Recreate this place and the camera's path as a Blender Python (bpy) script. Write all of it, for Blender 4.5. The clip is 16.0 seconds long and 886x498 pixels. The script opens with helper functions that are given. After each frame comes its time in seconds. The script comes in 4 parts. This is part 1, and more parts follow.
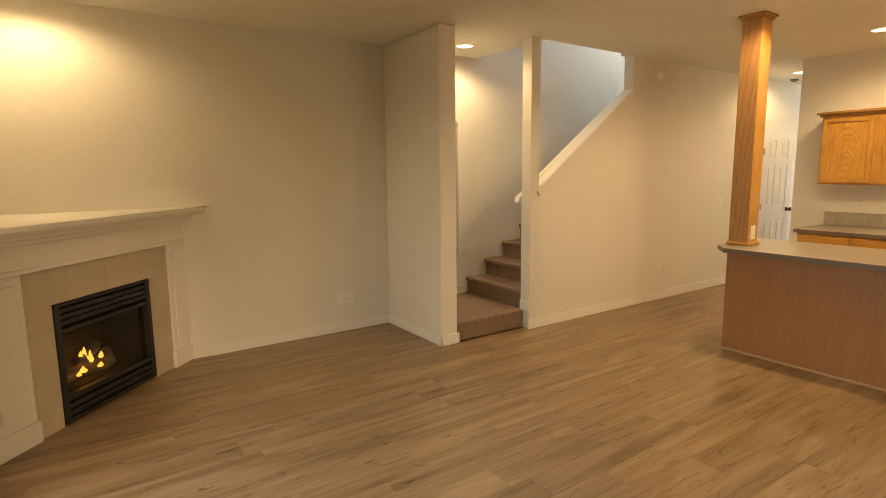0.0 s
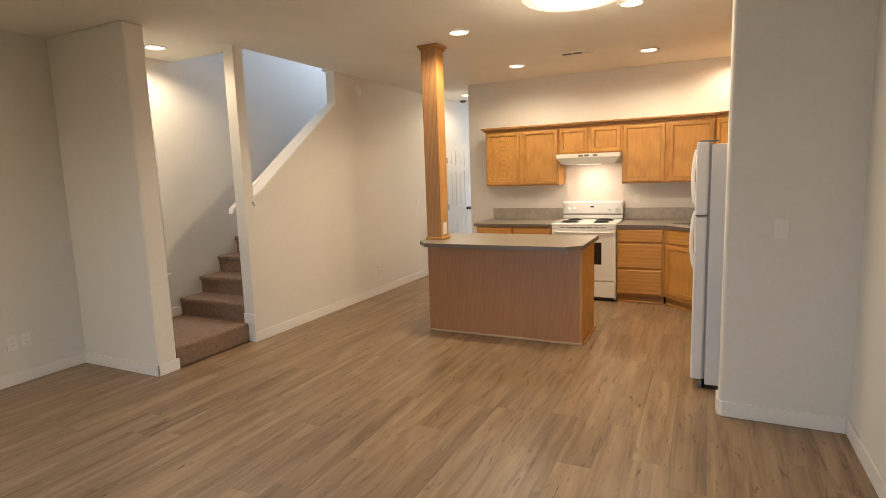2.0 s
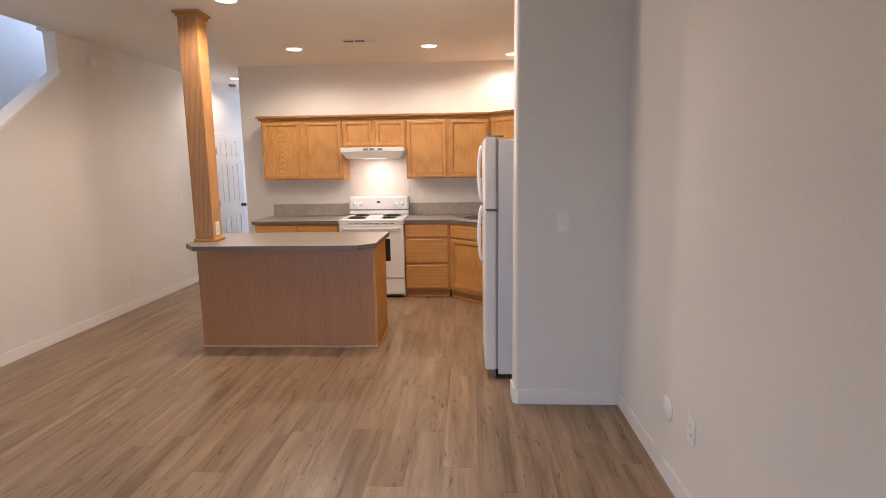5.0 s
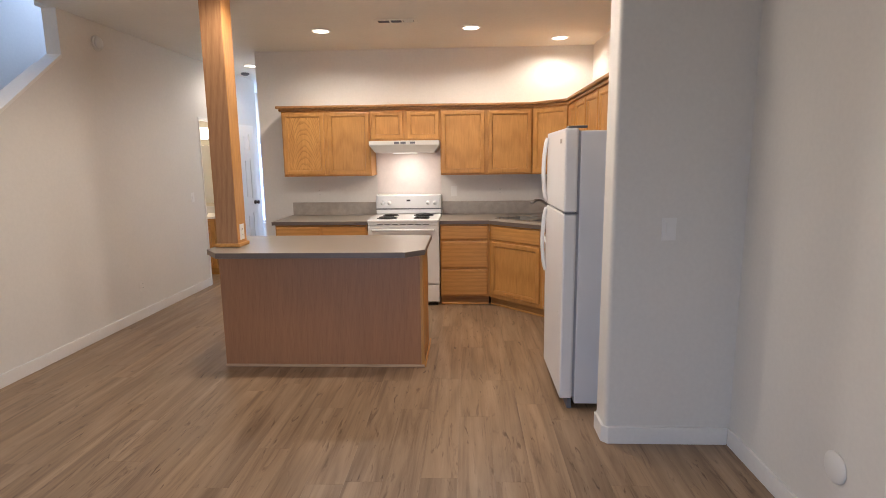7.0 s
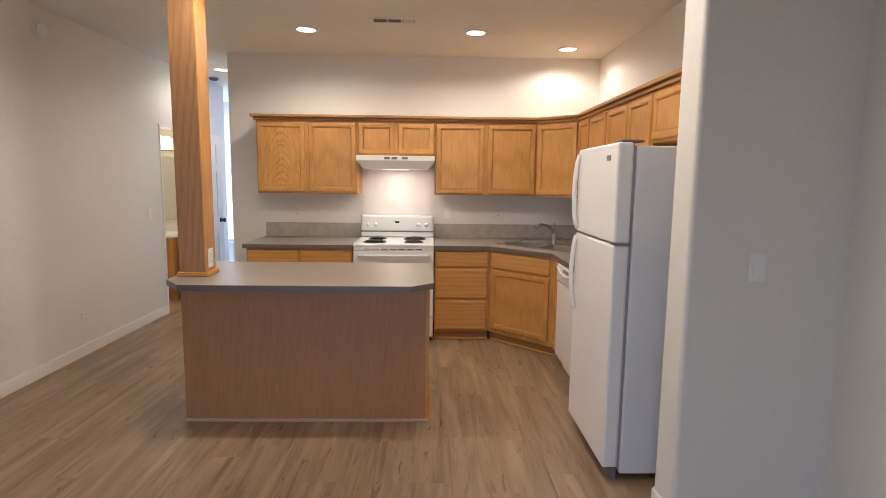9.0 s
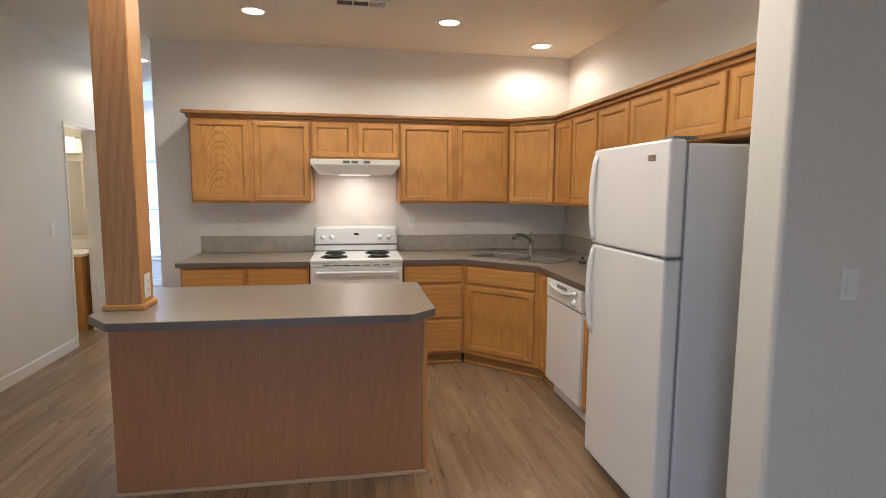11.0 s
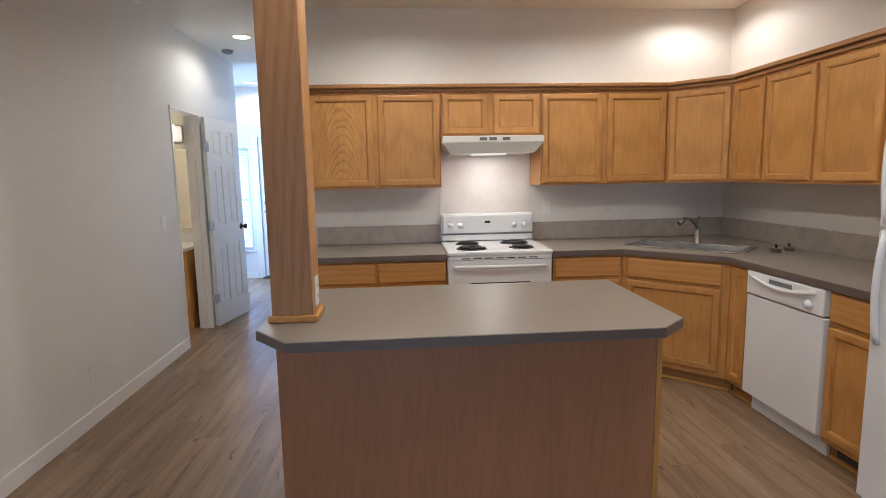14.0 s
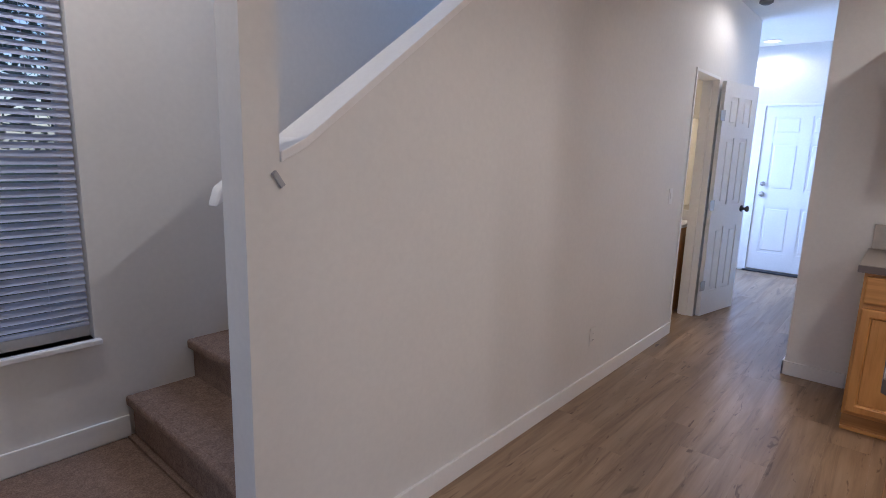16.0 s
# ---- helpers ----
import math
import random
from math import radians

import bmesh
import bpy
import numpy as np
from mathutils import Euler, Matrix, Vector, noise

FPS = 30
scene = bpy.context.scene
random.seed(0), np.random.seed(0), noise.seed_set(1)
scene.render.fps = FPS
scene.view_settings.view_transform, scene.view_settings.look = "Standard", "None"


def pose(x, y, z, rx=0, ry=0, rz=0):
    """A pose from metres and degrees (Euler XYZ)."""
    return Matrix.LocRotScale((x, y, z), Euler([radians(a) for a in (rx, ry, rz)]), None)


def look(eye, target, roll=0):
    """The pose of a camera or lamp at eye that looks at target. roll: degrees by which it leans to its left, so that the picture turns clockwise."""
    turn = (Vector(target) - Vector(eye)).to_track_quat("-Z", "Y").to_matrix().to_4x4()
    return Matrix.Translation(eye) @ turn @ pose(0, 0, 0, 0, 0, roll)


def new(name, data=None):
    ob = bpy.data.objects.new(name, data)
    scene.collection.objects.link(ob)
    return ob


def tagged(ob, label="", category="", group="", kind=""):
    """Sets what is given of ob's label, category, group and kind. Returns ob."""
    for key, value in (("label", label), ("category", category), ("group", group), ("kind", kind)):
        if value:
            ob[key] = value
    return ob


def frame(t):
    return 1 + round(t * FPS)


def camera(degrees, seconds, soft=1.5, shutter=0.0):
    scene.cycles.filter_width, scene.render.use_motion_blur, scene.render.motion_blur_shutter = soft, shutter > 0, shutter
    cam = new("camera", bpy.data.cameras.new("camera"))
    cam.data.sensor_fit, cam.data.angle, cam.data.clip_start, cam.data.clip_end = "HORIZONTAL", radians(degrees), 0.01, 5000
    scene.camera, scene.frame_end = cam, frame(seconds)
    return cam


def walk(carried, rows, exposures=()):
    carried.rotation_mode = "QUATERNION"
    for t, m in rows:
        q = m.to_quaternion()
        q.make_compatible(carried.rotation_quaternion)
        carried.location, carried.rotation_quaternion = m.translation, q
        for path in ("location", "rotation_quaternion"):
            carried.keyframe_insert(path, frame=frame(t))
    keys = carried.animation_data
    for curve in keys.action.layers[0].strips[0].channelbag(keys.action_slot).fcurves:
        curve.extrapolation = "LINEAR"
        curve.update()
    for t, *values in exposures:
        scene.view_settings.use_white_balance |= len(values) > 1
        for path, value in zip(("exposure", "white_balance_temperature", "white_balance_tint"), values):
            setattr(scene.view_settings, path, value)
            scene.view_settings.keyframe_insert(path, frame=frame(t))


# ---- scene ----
cam = camera(78.6, 16.0, 0.8)
PATH = [
    (0, (0.067, 0.008, 1.554), (1.186, 1.641, 1.269), -0.6),
    (0.5, (0.032, -0.042, 1.512), (1.362, 1.428, 1.249), -1.1),
    (1, (-0.015, -0.050, 1.487), (1.507, 1.223, 1.234), -1.4),
    (1.5, (-0.051, -0.041, 1.533), (1.623, 1.020, 1.263), -1.6),
    (2, (-0.078, -0.067, 1.547), (1.703, 0.800, 1.275), -1.9),
    (2.5, (-0.1, -0.058, 1.549), (1.762, 0.625, 1.287), -1.9),
    (3, (-0.118, -0.060, 1.551), (1.801, 0.445, 1.302), -1.8),
    (3.5, (-0.107, -0.069, 1.533), (1.851, 0.260, 1.295), -1.3),
    (4, (-0.019, -0.042, 1.53), (1.959, 0.113, 1.284), -0.6),
    (6.5, (0.644, 0.446, 1.516), (2.615, 0.529, 1.189), -1.0),
    (7, (0.771, 0.560, 1.532), (2.742, 0.648, 1.208), -0.7),
    (7.5, (0.913, 0.639, 1.49), (2.886, 0.725, 1.179), -0.3),
    (8, (1.102, 0.690, 1.506), (3.076, 0.780, 1.196), -0.5),
    (8.5, (1.25, 0.766, 1.525), (3.229, 0.831, 1.24), -0.3),
    (9, (1.371, 0.881, 1.515), (3.355, 0.834, 1.263), 0.7),
    (9.5, (1.506, 1.012, 1.537), (3.482, 0.808, 1.301), 1.7),
    (12, (2.18, 1.433, 1.472), (4.125, 1.016, 1.262), 0.2),
    (12.5, (2.281, 1.56, 1.479), (4.198, 1.033, 1.26), 1.0),
    (13, (2.36, 1.676, 1.494), (4.264, 1.108, 1.263), 0.9),
    (13.5, (2.481, 1.781, 1.475), (4.419, 1.354, 1.227), 0.0),
    (14, (2.613, 1.9, 1.459), (4.59, 1.757, 1.19), -1.1),
    (14.5, (2.795, 2.002, 1.468), (4.758, 2.272, 1.198), -1.6),
    (15, (2.832, 2.155, 1.449), (4.701, 2.823, 1.201), -1.4),
    (15.5, (2.898, 2.275, 1.431), (4.594, 3.296, 1.145), 0.4),
    (16, (2.938, 2.461, 1.427), (4.431, 3.741, 1.063), 1.7),
]
EXPOSURES = [
    (0.0, -0.08, 14500, 15),
    (0.5, -0.03, 10900, 12),
    (1.0, 0.02, 9500, 11),
    (2.0, 0.04, 7900, 13),
    (3.5, 0.04, 6950, 25),
    (4.2, 0.04, 6800, 24),
    (6.5, -0.12, 6300, 18),
    (9.5, -0.23, 6250, 15),
    (12.0, -0.45, 5980, 11),
    (13.5, -0.49, 5780, 12),
    (14.5, -0.50, 5600, 13),
    (15.5, -0.62, 5550, 18),
    (16.0, -0.58, 5500, 20),
]
walk(cam, [(t, look(eye, target, roll)) for t, eye, target, roll in PATH], EXPOSURES)

# ---- world and light ----
CEIL = 2.765
WARM = (1.0, 0.905, 0.75)
COOL = (0.42, 0.62, 1.0)
OUT_Y = 4.85
world = bpy.data.worlds.new("evening_sky")
scene.world = world
world.use_nodes = True
wn = world.node_tree
sky = wn.nodes.new("ShaderNodeTexSky")
sky.sky_type = "NISHITA"
sky.sun_disc = False
sky.sun_elevation = radians(38)
sky.sun_rotation = radians(200)
wn.nodes["Background"].inputs[1].default_value = 0.22
wn.links.new(sky.outputs[0], wn.nodes["Background"].inputs[0])

sun = new("sun", bpy.data.lights.new("sun", "SUN"))
sun.data.energy, sun.data.angle, sun.data.color = 0.6, radians(20), (1.0, 0.9, 0.8)
sun.matrix_world = look((0, 0, 20), (6, 14, 14))


def area(name, at, to, sx, sy, power, colour, shape="RECTANGLE"):
    ob = new(name, bpy.data.lights.new(name, "AREA"))
    ob.data.shape, ob.data.size, ob.data.size_y = shape, sx, sy
    ob.data.energy, ob.data.color = power, colour
    ob.matrix_world = look(at, to)
    return ob


# daylight standing in the window openings
area("patio_daylight", (-0.40, 1.95, 1.0), (2.2, 1.5, -0.35), 2.1, 1.9, 29, (0.58, 0.74, 1.0)).data.spread = radians(130)
area("upstairs_daylight", (7.1, 4.42, 4.3), (4.2, 4.5, 2.6), 0.8, 1.4, 66, COOL)
area("sidelight_daylight", (10.95, 4.27, 1.2), (8, 4.2, 1.0), 0.5, 1.7, 32, COOL)
area("entry_daylight", (9.85, OUT_Y + 0.06, 1.45), (9.9, 3.0, 1.0), 0.85, 1.25, 85, COOL)

CANS = [(4.42, 1.90), (6.16, 1.945), (6.16, 0.51), (6.68, -0.41), (4.36, 0.47), (7.95, 3.34), (10.4, 3.93), (3.38, 4.43), (-0.08, 4.42)]
CAN_POWER = [24, 19, 18, 11, 19, 12, 9, 17, 13]
for (cx, cy), power in zip(CANS, CAN_POWER):
    spot = new("can_lamp", bpy.data.lights.new("can_lamp", "SPOT"))
    spot.data.energy, spot.data.color = power * 4.2, WARM
    spot.data.spot_size, spot.data.spot_blend, spot.data.shadow_soft_size = radians(164), 0.5, 0.04
    spot.matrix_world = look((cx, cy, CEIL - 0.012), (cx, cy, 0))
area("hood_lamp", (6.80, 1.22, 1.60), (6.84, 1.22, 0.9), 0.22, 0.10, 3.2, (1.0, 0.90, 0.76))
dome_lamp = new("dome_lamp", bpy.data.lights.new("dome_lamp", "POINT"))
dome_lamp.data.energy, dome_lamp.data.color, dome_lamp.data.shadow_soft_size = 18, (1.0, 0.87, 0.72), 0.12
dome_lamp.location = (3.74, 0.76, 2.47)
area("vanity_lamp", (8.36, 4.40, 1.93), (7.4, 4.4, 1.4), 0.4, 0.12, 34, (1.0, 0.82, 0.56))
fire_lamp = new("fire_lamp", bpy.data.lights.new("fire_lamp", "POINT"))
fire_lamp.data.energy, fire_lamp.data.color, fire_lamp.data.shadow_soft_size = 0.6, (1.0, 0.5, 0.18), 0.008
fire_lamp.location = (0.02, 4.52, 0.215)


# ---- materials ----
def nodes_of(name, rough, metal=0.0):
    m = bpy.data.materials.new(name)
    m.use_nodes = True
    t = m.node_tree
    b = t.nodes["Principled BSDF"]
    b.inputs["Roughness"].default_value = rough
    b.inputs["Metallic"].default_value = metal
    return m, t, b


def link(t, a, b):
    t.links.new(a, b)


def coords(t, scale=(1, 1, 1), randomise=False):
    """Object coordinates, scaled; randomise shifts them from object to object."""
    tc = t.nodes.new("ShaderNodeTexCoord")
    mp = t.nodes.new("ShaderNodeMapping")
    mp.inputs["Scale"].default_value = scale
    link(t, tc.outputs["Object"], mp.inputs["Vector"])
    if randomise:
        info = t.nodes.new("ShaderNodeObjectInfo")
        mul = t.nodes.new("ShaderNodeVectorMath")
        mul.operation = "SCALE"
        mul.inputs[0].default_value = (31.0, 17.0, 23.0)
        link(t, info.outputs["Random"], mul.inputs["Scale"])
        link(t, mul.outputs[0], mp.inputs["Location"])
    return mp.outputs[0]


def noise_tex(t, vec, scale, detail=4.0, rough=0.55, distortion=0.0):
    n = t.nodes.new("ShaderNodeTexNoise")
    n.inputs["Scale"].default_value = scale
    n.inputs["Detail"].default_value = detail
    n.inputs["Roughness"].default_value = rough
    n.inputs["Distortion"].default_value = distortion
    link(t, vec, n.inputs["Vector"])
    return n.outputs[0]


def ramp(t, fac, stops):
    r = t.nodes.new("ShaderNodeValToRGB")
    e = r.color_ramp.elements
    while len(e) < len(stops):
        e.new(0.5)
    for el, (p, c) in zip(e, stops):
        el.position, el.color = p, (*c, 1)
    link(t, fac, r.inputs[0])
    return r.outputs[0]


def mix(t, a, b, fac, mode="MULTIPLY"):
    m = t.nodes.new("ShaderNodeMix")
    m.data_type, m.blend_type = "RGBA", mode
    if isinstance(fac, float):
        m.inputs[0].default_value = fac
    else:
        link(t, fac, m.inputs[0])
    link(t, a, m.inputs[6])
    link(t, b, m.inputs[7])
    return m.outputs[2]


def bump(t, b, height, strength, distance=0.002):
    n = t.nodes.new("ShaderNodeBump")
    n.inputs["Strength"].default_value = strength
    n.inputs["Distance"].default_value = distance
    link(t, height, n.inputs["Height"])
    link(t, n.outputs[0], b.inputs["Normal"])


def shade(c, k):
    return tuple(min(1.0, v * k) for v in c)


def painted(name, colour, rough=0.6, spread=0.04, grain=220.0, relief=0.12, blotch=1.3):
    m, t, b = nodes_of(name, rough)
    v = coords(t)
    big = ramp(t, noise_tex(t, v, blotch, 3), [(0.3, shade(colour, 1 - spread)), (0.7, shade(colour, 1 + spread))])
    fine = ramp(t, noise_tex(t, v, 45, 3), [(0.3, (0.96, 0.96, 0.96)), (0.7, (1, 1, 1))])
    link(t, mix(t, big, fine, 1.0), b.inputs["Base Color"])
    bump(t, b, noise_tex(t, v, grain, 3), relief)
    return m


def plain(name, colour, rough=0.4, metal=0.0, spread=0.03, scale=9.0, relief=0.0):
    m, t, b = nodes_of(name, rough, metal)
    v = coords(t)
    n = noise_tex(t, v, scale, 3)
    link(t, ramp(t, n, [(0.3, shade(colour, 1 - spread)), (0.7, shade(colour, 1 + spread))]), b.inputs["Base Color"])
    if relief:
        bump(t, b, noise_tex(t, v, 400, 2), relief)
    return m


def timber(name, light, dark, axis, rough=0.42, figure=0.6):
    """Oak: long streaks along one axis, pores, and broad figure; each piece differs."""
    m, t, b = nodes_of(name, rough)
    def along(across, length):
        s = [across] * 3
        s[axis] = length
        return tuple(s)
    v = coords(t, along(1.0, 0.12), True)
    streak = noise_tex(t, v, 55, 5, 0.6, 0.3)
    broad = noise_tex(t, v, 7, 3, 0.5, 1.2)
    w = t.nodes.new("ShaderNodeTexWave")
    w.wave_type, w.bands_direction = "RINGS", "XYZ"[axis]
    w.inputs["Scale"].default_value = 9
    w.inputs["Distortion"].default_value = 5
    w.inputs["Detail"].default_value = 3
    link(t, v, w.inputs["Vector"])
    base = ramp(t, streak, [(0.25, dark), (0.75, light)])
    fig = ramp(t, w.outputs[0], [(0.0, (0.80, 0.76, 0.70)), (0.6, (1, 1, 1))])
    tone = ramp(t, broad, [(0.3, (0.94, 0.93, 0.91)), (0.7, (1.03, 1.02, 1.0))])
    info = t.nodes.new("ShaderNodeObjectInfo")
    piece = ramp(t, info.outputs["Random"], [(0.0, (0.90, 0.88, 0.86)), (1.0, (1.0, 1.0, 1.0))])
    colour = mix(t, mix(t, mix(t, base, fig, figure), tone, 1.0), piece, 1.0)
    pores = noise_tex(t, coords(t, along(1.0, 0.03), True), 260, 3)
    fleck = ramp(t, noise_tex(t, coords(t, along(1.0, 0.035), True), 150, 3), [(0.34, (0.62, 0.54, 0.46)), (0.46, (1, 1, 1))])
    link(t, mix(t, colour, fleck, 0.3), b.inputs["Base Color"])
    bump(t, b, pores, 0.25, 0.001)
    return m


def glow(name, colour, strength):
    m = bpy.data.materials.new(name)
    m.use_nodes = True
    t = m.node_tree
    t.nodes.remove(t.nodes["Principled BSDF"])
    e = t.nodes.new("ShaderNodeEmission")
    e.inputs[0].default_value, e.inputs[1].default_value = (*colour, 1), strength
    link(t, e.outputs[0], t.nodes["Material Output"].inputs[0])
    return m


WALL = painted("wall_paint", (0.75, 0.725, 0.672), 0.55, 0.02, 260, 0.10)
CEILING = painted("ceiling_texture", (0.78, 0.765, 0.70), 0.8, 0.03, 90, 0.35)
TRIM = painted("white_trim_paint", (0.82, 0.80, 0.76), 0.35, 0.02, 90, 0.03)
DOOR_WHITE = painted("white_door_paint", (0.80, 0.79, 0.77), 0.38, 0.02, 150, 0.05)
OAK = timber("honey_oak_upright", (0.62, 0.318, 0.092), (0.53, 0.255, 0.066), 2)
OAK_H = timber("honey_oak_level", (0.62, 0.318, 0.092), (0.53, 0.255, 0.066), 0)
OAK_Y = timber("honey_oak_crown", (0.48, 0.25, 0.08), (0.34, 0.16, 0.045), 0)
PANEL = timber("island_panel_veneer", (0.445, 0.218, 0.106), (0.395, 0.188, 0.090), 2, 0.42, 0.18)
POST_OAK = timber("aged_oak_post", (0.62, 0.325, 0.105), (0.47, 0.225, 0.066), 2, 0.45, 0.4)
# the post's oak again, darkened to hold the shade of its front
POST_SHADED = timber("shaded_post_oak", (0.47, 0.25, 0.115), (0.36, 0.182, 0.082), 2, 0.5, 0.7)
BASE_TRIM = timber("pale_shoe_moulding", (0.62, 0.44, 0.30), (0.54, 0.37, 0.24), 1, 0.5, 0.2)
OAK_FIG, ot, obs = nodes_of("cathedral_oak", 0.42)
ow = ot.nodes.new("ShaderNodeTexWave")
ow.wave_type, ow.bands_direction, ow.wave_profile = "BANDS", "Z", "SAW"
for key, val in (("Scale", 5.0), ("Distortion", 4.5), ("Detail", 2.0), ("Detail Scale", 3.0)):
    ow.inputs[key].default_value = val
osx = ot.nodes.new("ShaderNodeSeparateXYZ")
ott = ot.nodes.new("ShaderNodeTexCoord")
link(ot, ott.outputs["Object"], osx.inputs[0])
osub = ot.nodes.new("ShaderNodeMath")
osub.operation = "SUBTRACT"
osub.inputs[1].default_value = 0.24
link(ot, osx.outputs[0], osub.inputs[0])
oabs = ot.nodes.new("ShaderNodeMath")
oabs.operation = "MULTIPLY"
link(ot, osub.outputs[0], oabs.inputs[0])
link(ot, osub.outputs[0], oabs.inputs[1])
ozm = ot.nodes.new("ShaderNodeMath")
ozm.operation = "MULTIPLY_ADD"
ozm.inputs[1].default_value = 13.0
link(ot, oabs.outputs[0], ozm.inputs[0])
link(ot, osx.outputs[2], ozm.inputs[2])
ocb = ot.nodes.new("ShaderNodeCombineXYZ")
link(ot, osx.outputs[0], ocb.inputs[0])
link(ot, ozm.outputs[0], ocb.inputs[2])
link(ot, ocb.outputs[0], ow.inputs["Vector"])
of = ramp(ot, ow.outputs[0], [(0.0, (0.66, 0.58, 0.48)), (0.45, (1.0, 1.0, 1.0))])
os_ = ramp(ot, noise_tex(ot, coords(ot, (1.0, 1.0, 0.12), True), 55, 5), [(0.30, (0.52, 0.24, 0.060)), (0.68, (0.66, 0.340, 0.096))])
link(ot, mix(ot, os_, of, 0.8), obs.inputs["Base Color"])
LAMINATE = painted("grey_brown_laminate", (0.27, 0.235, 0.195), 0.32, 0.05, 300, 0.05, 3.0)
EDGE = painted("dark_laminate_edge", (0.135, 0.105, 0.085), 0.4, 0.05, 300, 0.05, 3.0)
SPLASH = painted("mottled_laminate_splash", (0.41, 0.365, 0.31), 0.35, 0.12, 250, 0.05, 14.0)
APPLIANCE = plain("white_enamel", (0.80, 0.80, 0.79), 0.22, 0.0, 0.01, 3.0)
FRIDGE = plain("textured_white_steel", (0.78, 0.77, 0.76), 0.35, 0.0, 0.015, 4.0, 0.12)
FRIDGE_SIDE = plain("fridge_side_enamel", (0.72, 0.72, 0.73), 0.45, 0.0, 0.02, 4.0, 0.15)
GASKET = plain("grey_gasket", (0.16, 0.16, 0.17), 0.6)
BLACK = plain("black_metal", (0.015, 0.014, 0.013), 0.35, 0.0, 0.2)
COIL = plain("burner_coil", (0.02, 0.02, 0.02), 0.5, 0.3, 0.2)
BOWL = plain("brushed_steel_bowl", (0.36, 0.355, 0.34), 0.3, 1.0, 0.06, 30.0)
STEEL = plain("stainless_steel", (0.72, 0.71, 0.69), 0.2, 1.0, 0.05, 30.0)
CHROME = plain("brushed_nickel", (0.42, 0.40, 0.37), 0.3, 1.0, 0.05, 20.0)
DARK_KNOB = plain("dark_bronze", (0.06, 0.05, 0.045), 0.35, 0.9, 0.1)
HOOD_WHITE = plain("hood_almond_enamel", (0.80, 0.78, 0.70), 0.3, 0.0, 0.01)
OVEN_GLASS = plain("oven_window_glass", (0.02, 0.018, 0.017), 0.08)
OLD_PLATE = plain("aged_plastic_plate", (0.815, 0.80, 0.765), 0.3, 0.0, 0.01)
PLATE = plain("white_plastic_plate", (0.80, 0.79, 0.75), 0.35, 0.0, 0.01)
SLOT = plain("dark_slot", (0.05, 0.05, 0.05), 0.6)
TILE = painted("beige_hearth_tile", (0.54, 0.47, 0.36), 0.35, 0.10, 60, 0.08, 5.0)
SOOT = plain("sooty_firebrick", (0.035, 0.03, 0.026), 0.9, 0.0, 0.3, 12)
LOG = painted("ceramic_log", (0.22, 0.17, 0.13), 0.9, 0.3, 40, 0.5, 9.0)
FLAME = glow("gas_flame", (1.0, 0.52, 0.16), 3.4)
CAN_GLOW = glow("can_lamp_lens", (1.0, 0.88, 0.68), 7.0)
DOME_GLOW = glow("dome_diffuser_glow", (1.0, 0.90, 0.78), 2.6)
DOME_RIM = glow("dome_glass_rim_glow", (1.0, 0.91, 0.80), 1.15)
VANITY_GLOW = glow("vanity_shade_glow", (1.0, 0.88, 0.66), 4.0)
HOOD_GLOW = glow("hood_lens_glow", (1.0, 0.90, 0.75), 1.3)
# white slats; the blue of daylight is put into both their colours
BLIND = plain("daylight_tinted_blind_slat", (0.70, 0.75, 0.88), 0.4, 0.0, 0.02)
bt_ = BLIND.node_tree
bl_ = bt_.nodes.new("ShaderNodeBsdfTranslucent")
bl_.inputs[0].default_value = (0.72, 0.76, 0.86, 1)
bm_ = bt_.nodes.new("ShaderNodeMixShader")
bm_.inputs[0].default_value = 0.5
link(bt_, bt_.nodes["Principled BSDF"].outputs[0], bm_.inputs[1])
link(bt_, bl_.outputs[0], bm_.inputs[2])
link(bt_, bm_.outputs[0], bt_.nodes["Material Output"].inputs[0])
EARTH = painted("mown_grass_ground", (0.05, 0.075, 0.03), 0.95, 0.3, 30, 0.5, 2.0)
BARK = painted("rough_bark", (0.11, 0.085, 0.06), 0.95, 0.3, 30, 0.8, 5.0)
LEAF = painted("green_leaf", (0.10, 0.15, 0.12), 0.6, 0.4, 20, 0.1, 1.5)
MIRROR = plain("mirror_silver", (0.9, 0.9, 0.9), 0.02, 1.0, 0.0)
# the yellow of the vanity light is put into this wall colour
BATH_WALL = painted("bath_wall_lamp_tinted", (0.78, 0.72, 0.58), 0.55, 0.02, 260, 0.1)
RUBBER = plain("black_threshold_rubber", (0.03, 0.03, 0.035), 0.5)

GLASS, gt, gb = nodes_of("window_glass", 0.02)
gb.inputs["Transmission Weight"].default_value = 1.0
gb.inputs["IOR"].default_value = 1.45
gb.inputs["Base Color"].default_value = (0.95, 0.98, 1.0, 1)

FIRE_GLASS, ft, fb_ = nodes_of("firebox_glass", 0.05)
fb_.inputs["Transmission Weight"].default_value = 1.0
fb_.inputs["IOR"].default_value = 1.4
fb_.inputs["Base Color"].default_value = (0.55, 0.5, 0.45, 1)

CARPET, ct, cb = nodes_of("brown_cut_pile_carpet", 0.95)
cv = coords(ct)
c1 = ramp(ct, noise_tex(ct, cv, 160, 4), [(0.3, (0.20, 0.125, 0.086)), (0.7, (0.36, 0.248, 0.176))])
c2 = ramp(ct, noise_tex(ct, cv, 28, 4, 0.6, 0.8), [(0.3, (0.74, 0.70, 0.67)), (0.65, (1.04, 1.02, 1.0))])
link(ct, mix(ct, c1, c2, 1.0), cb.inputs["Base Color"])
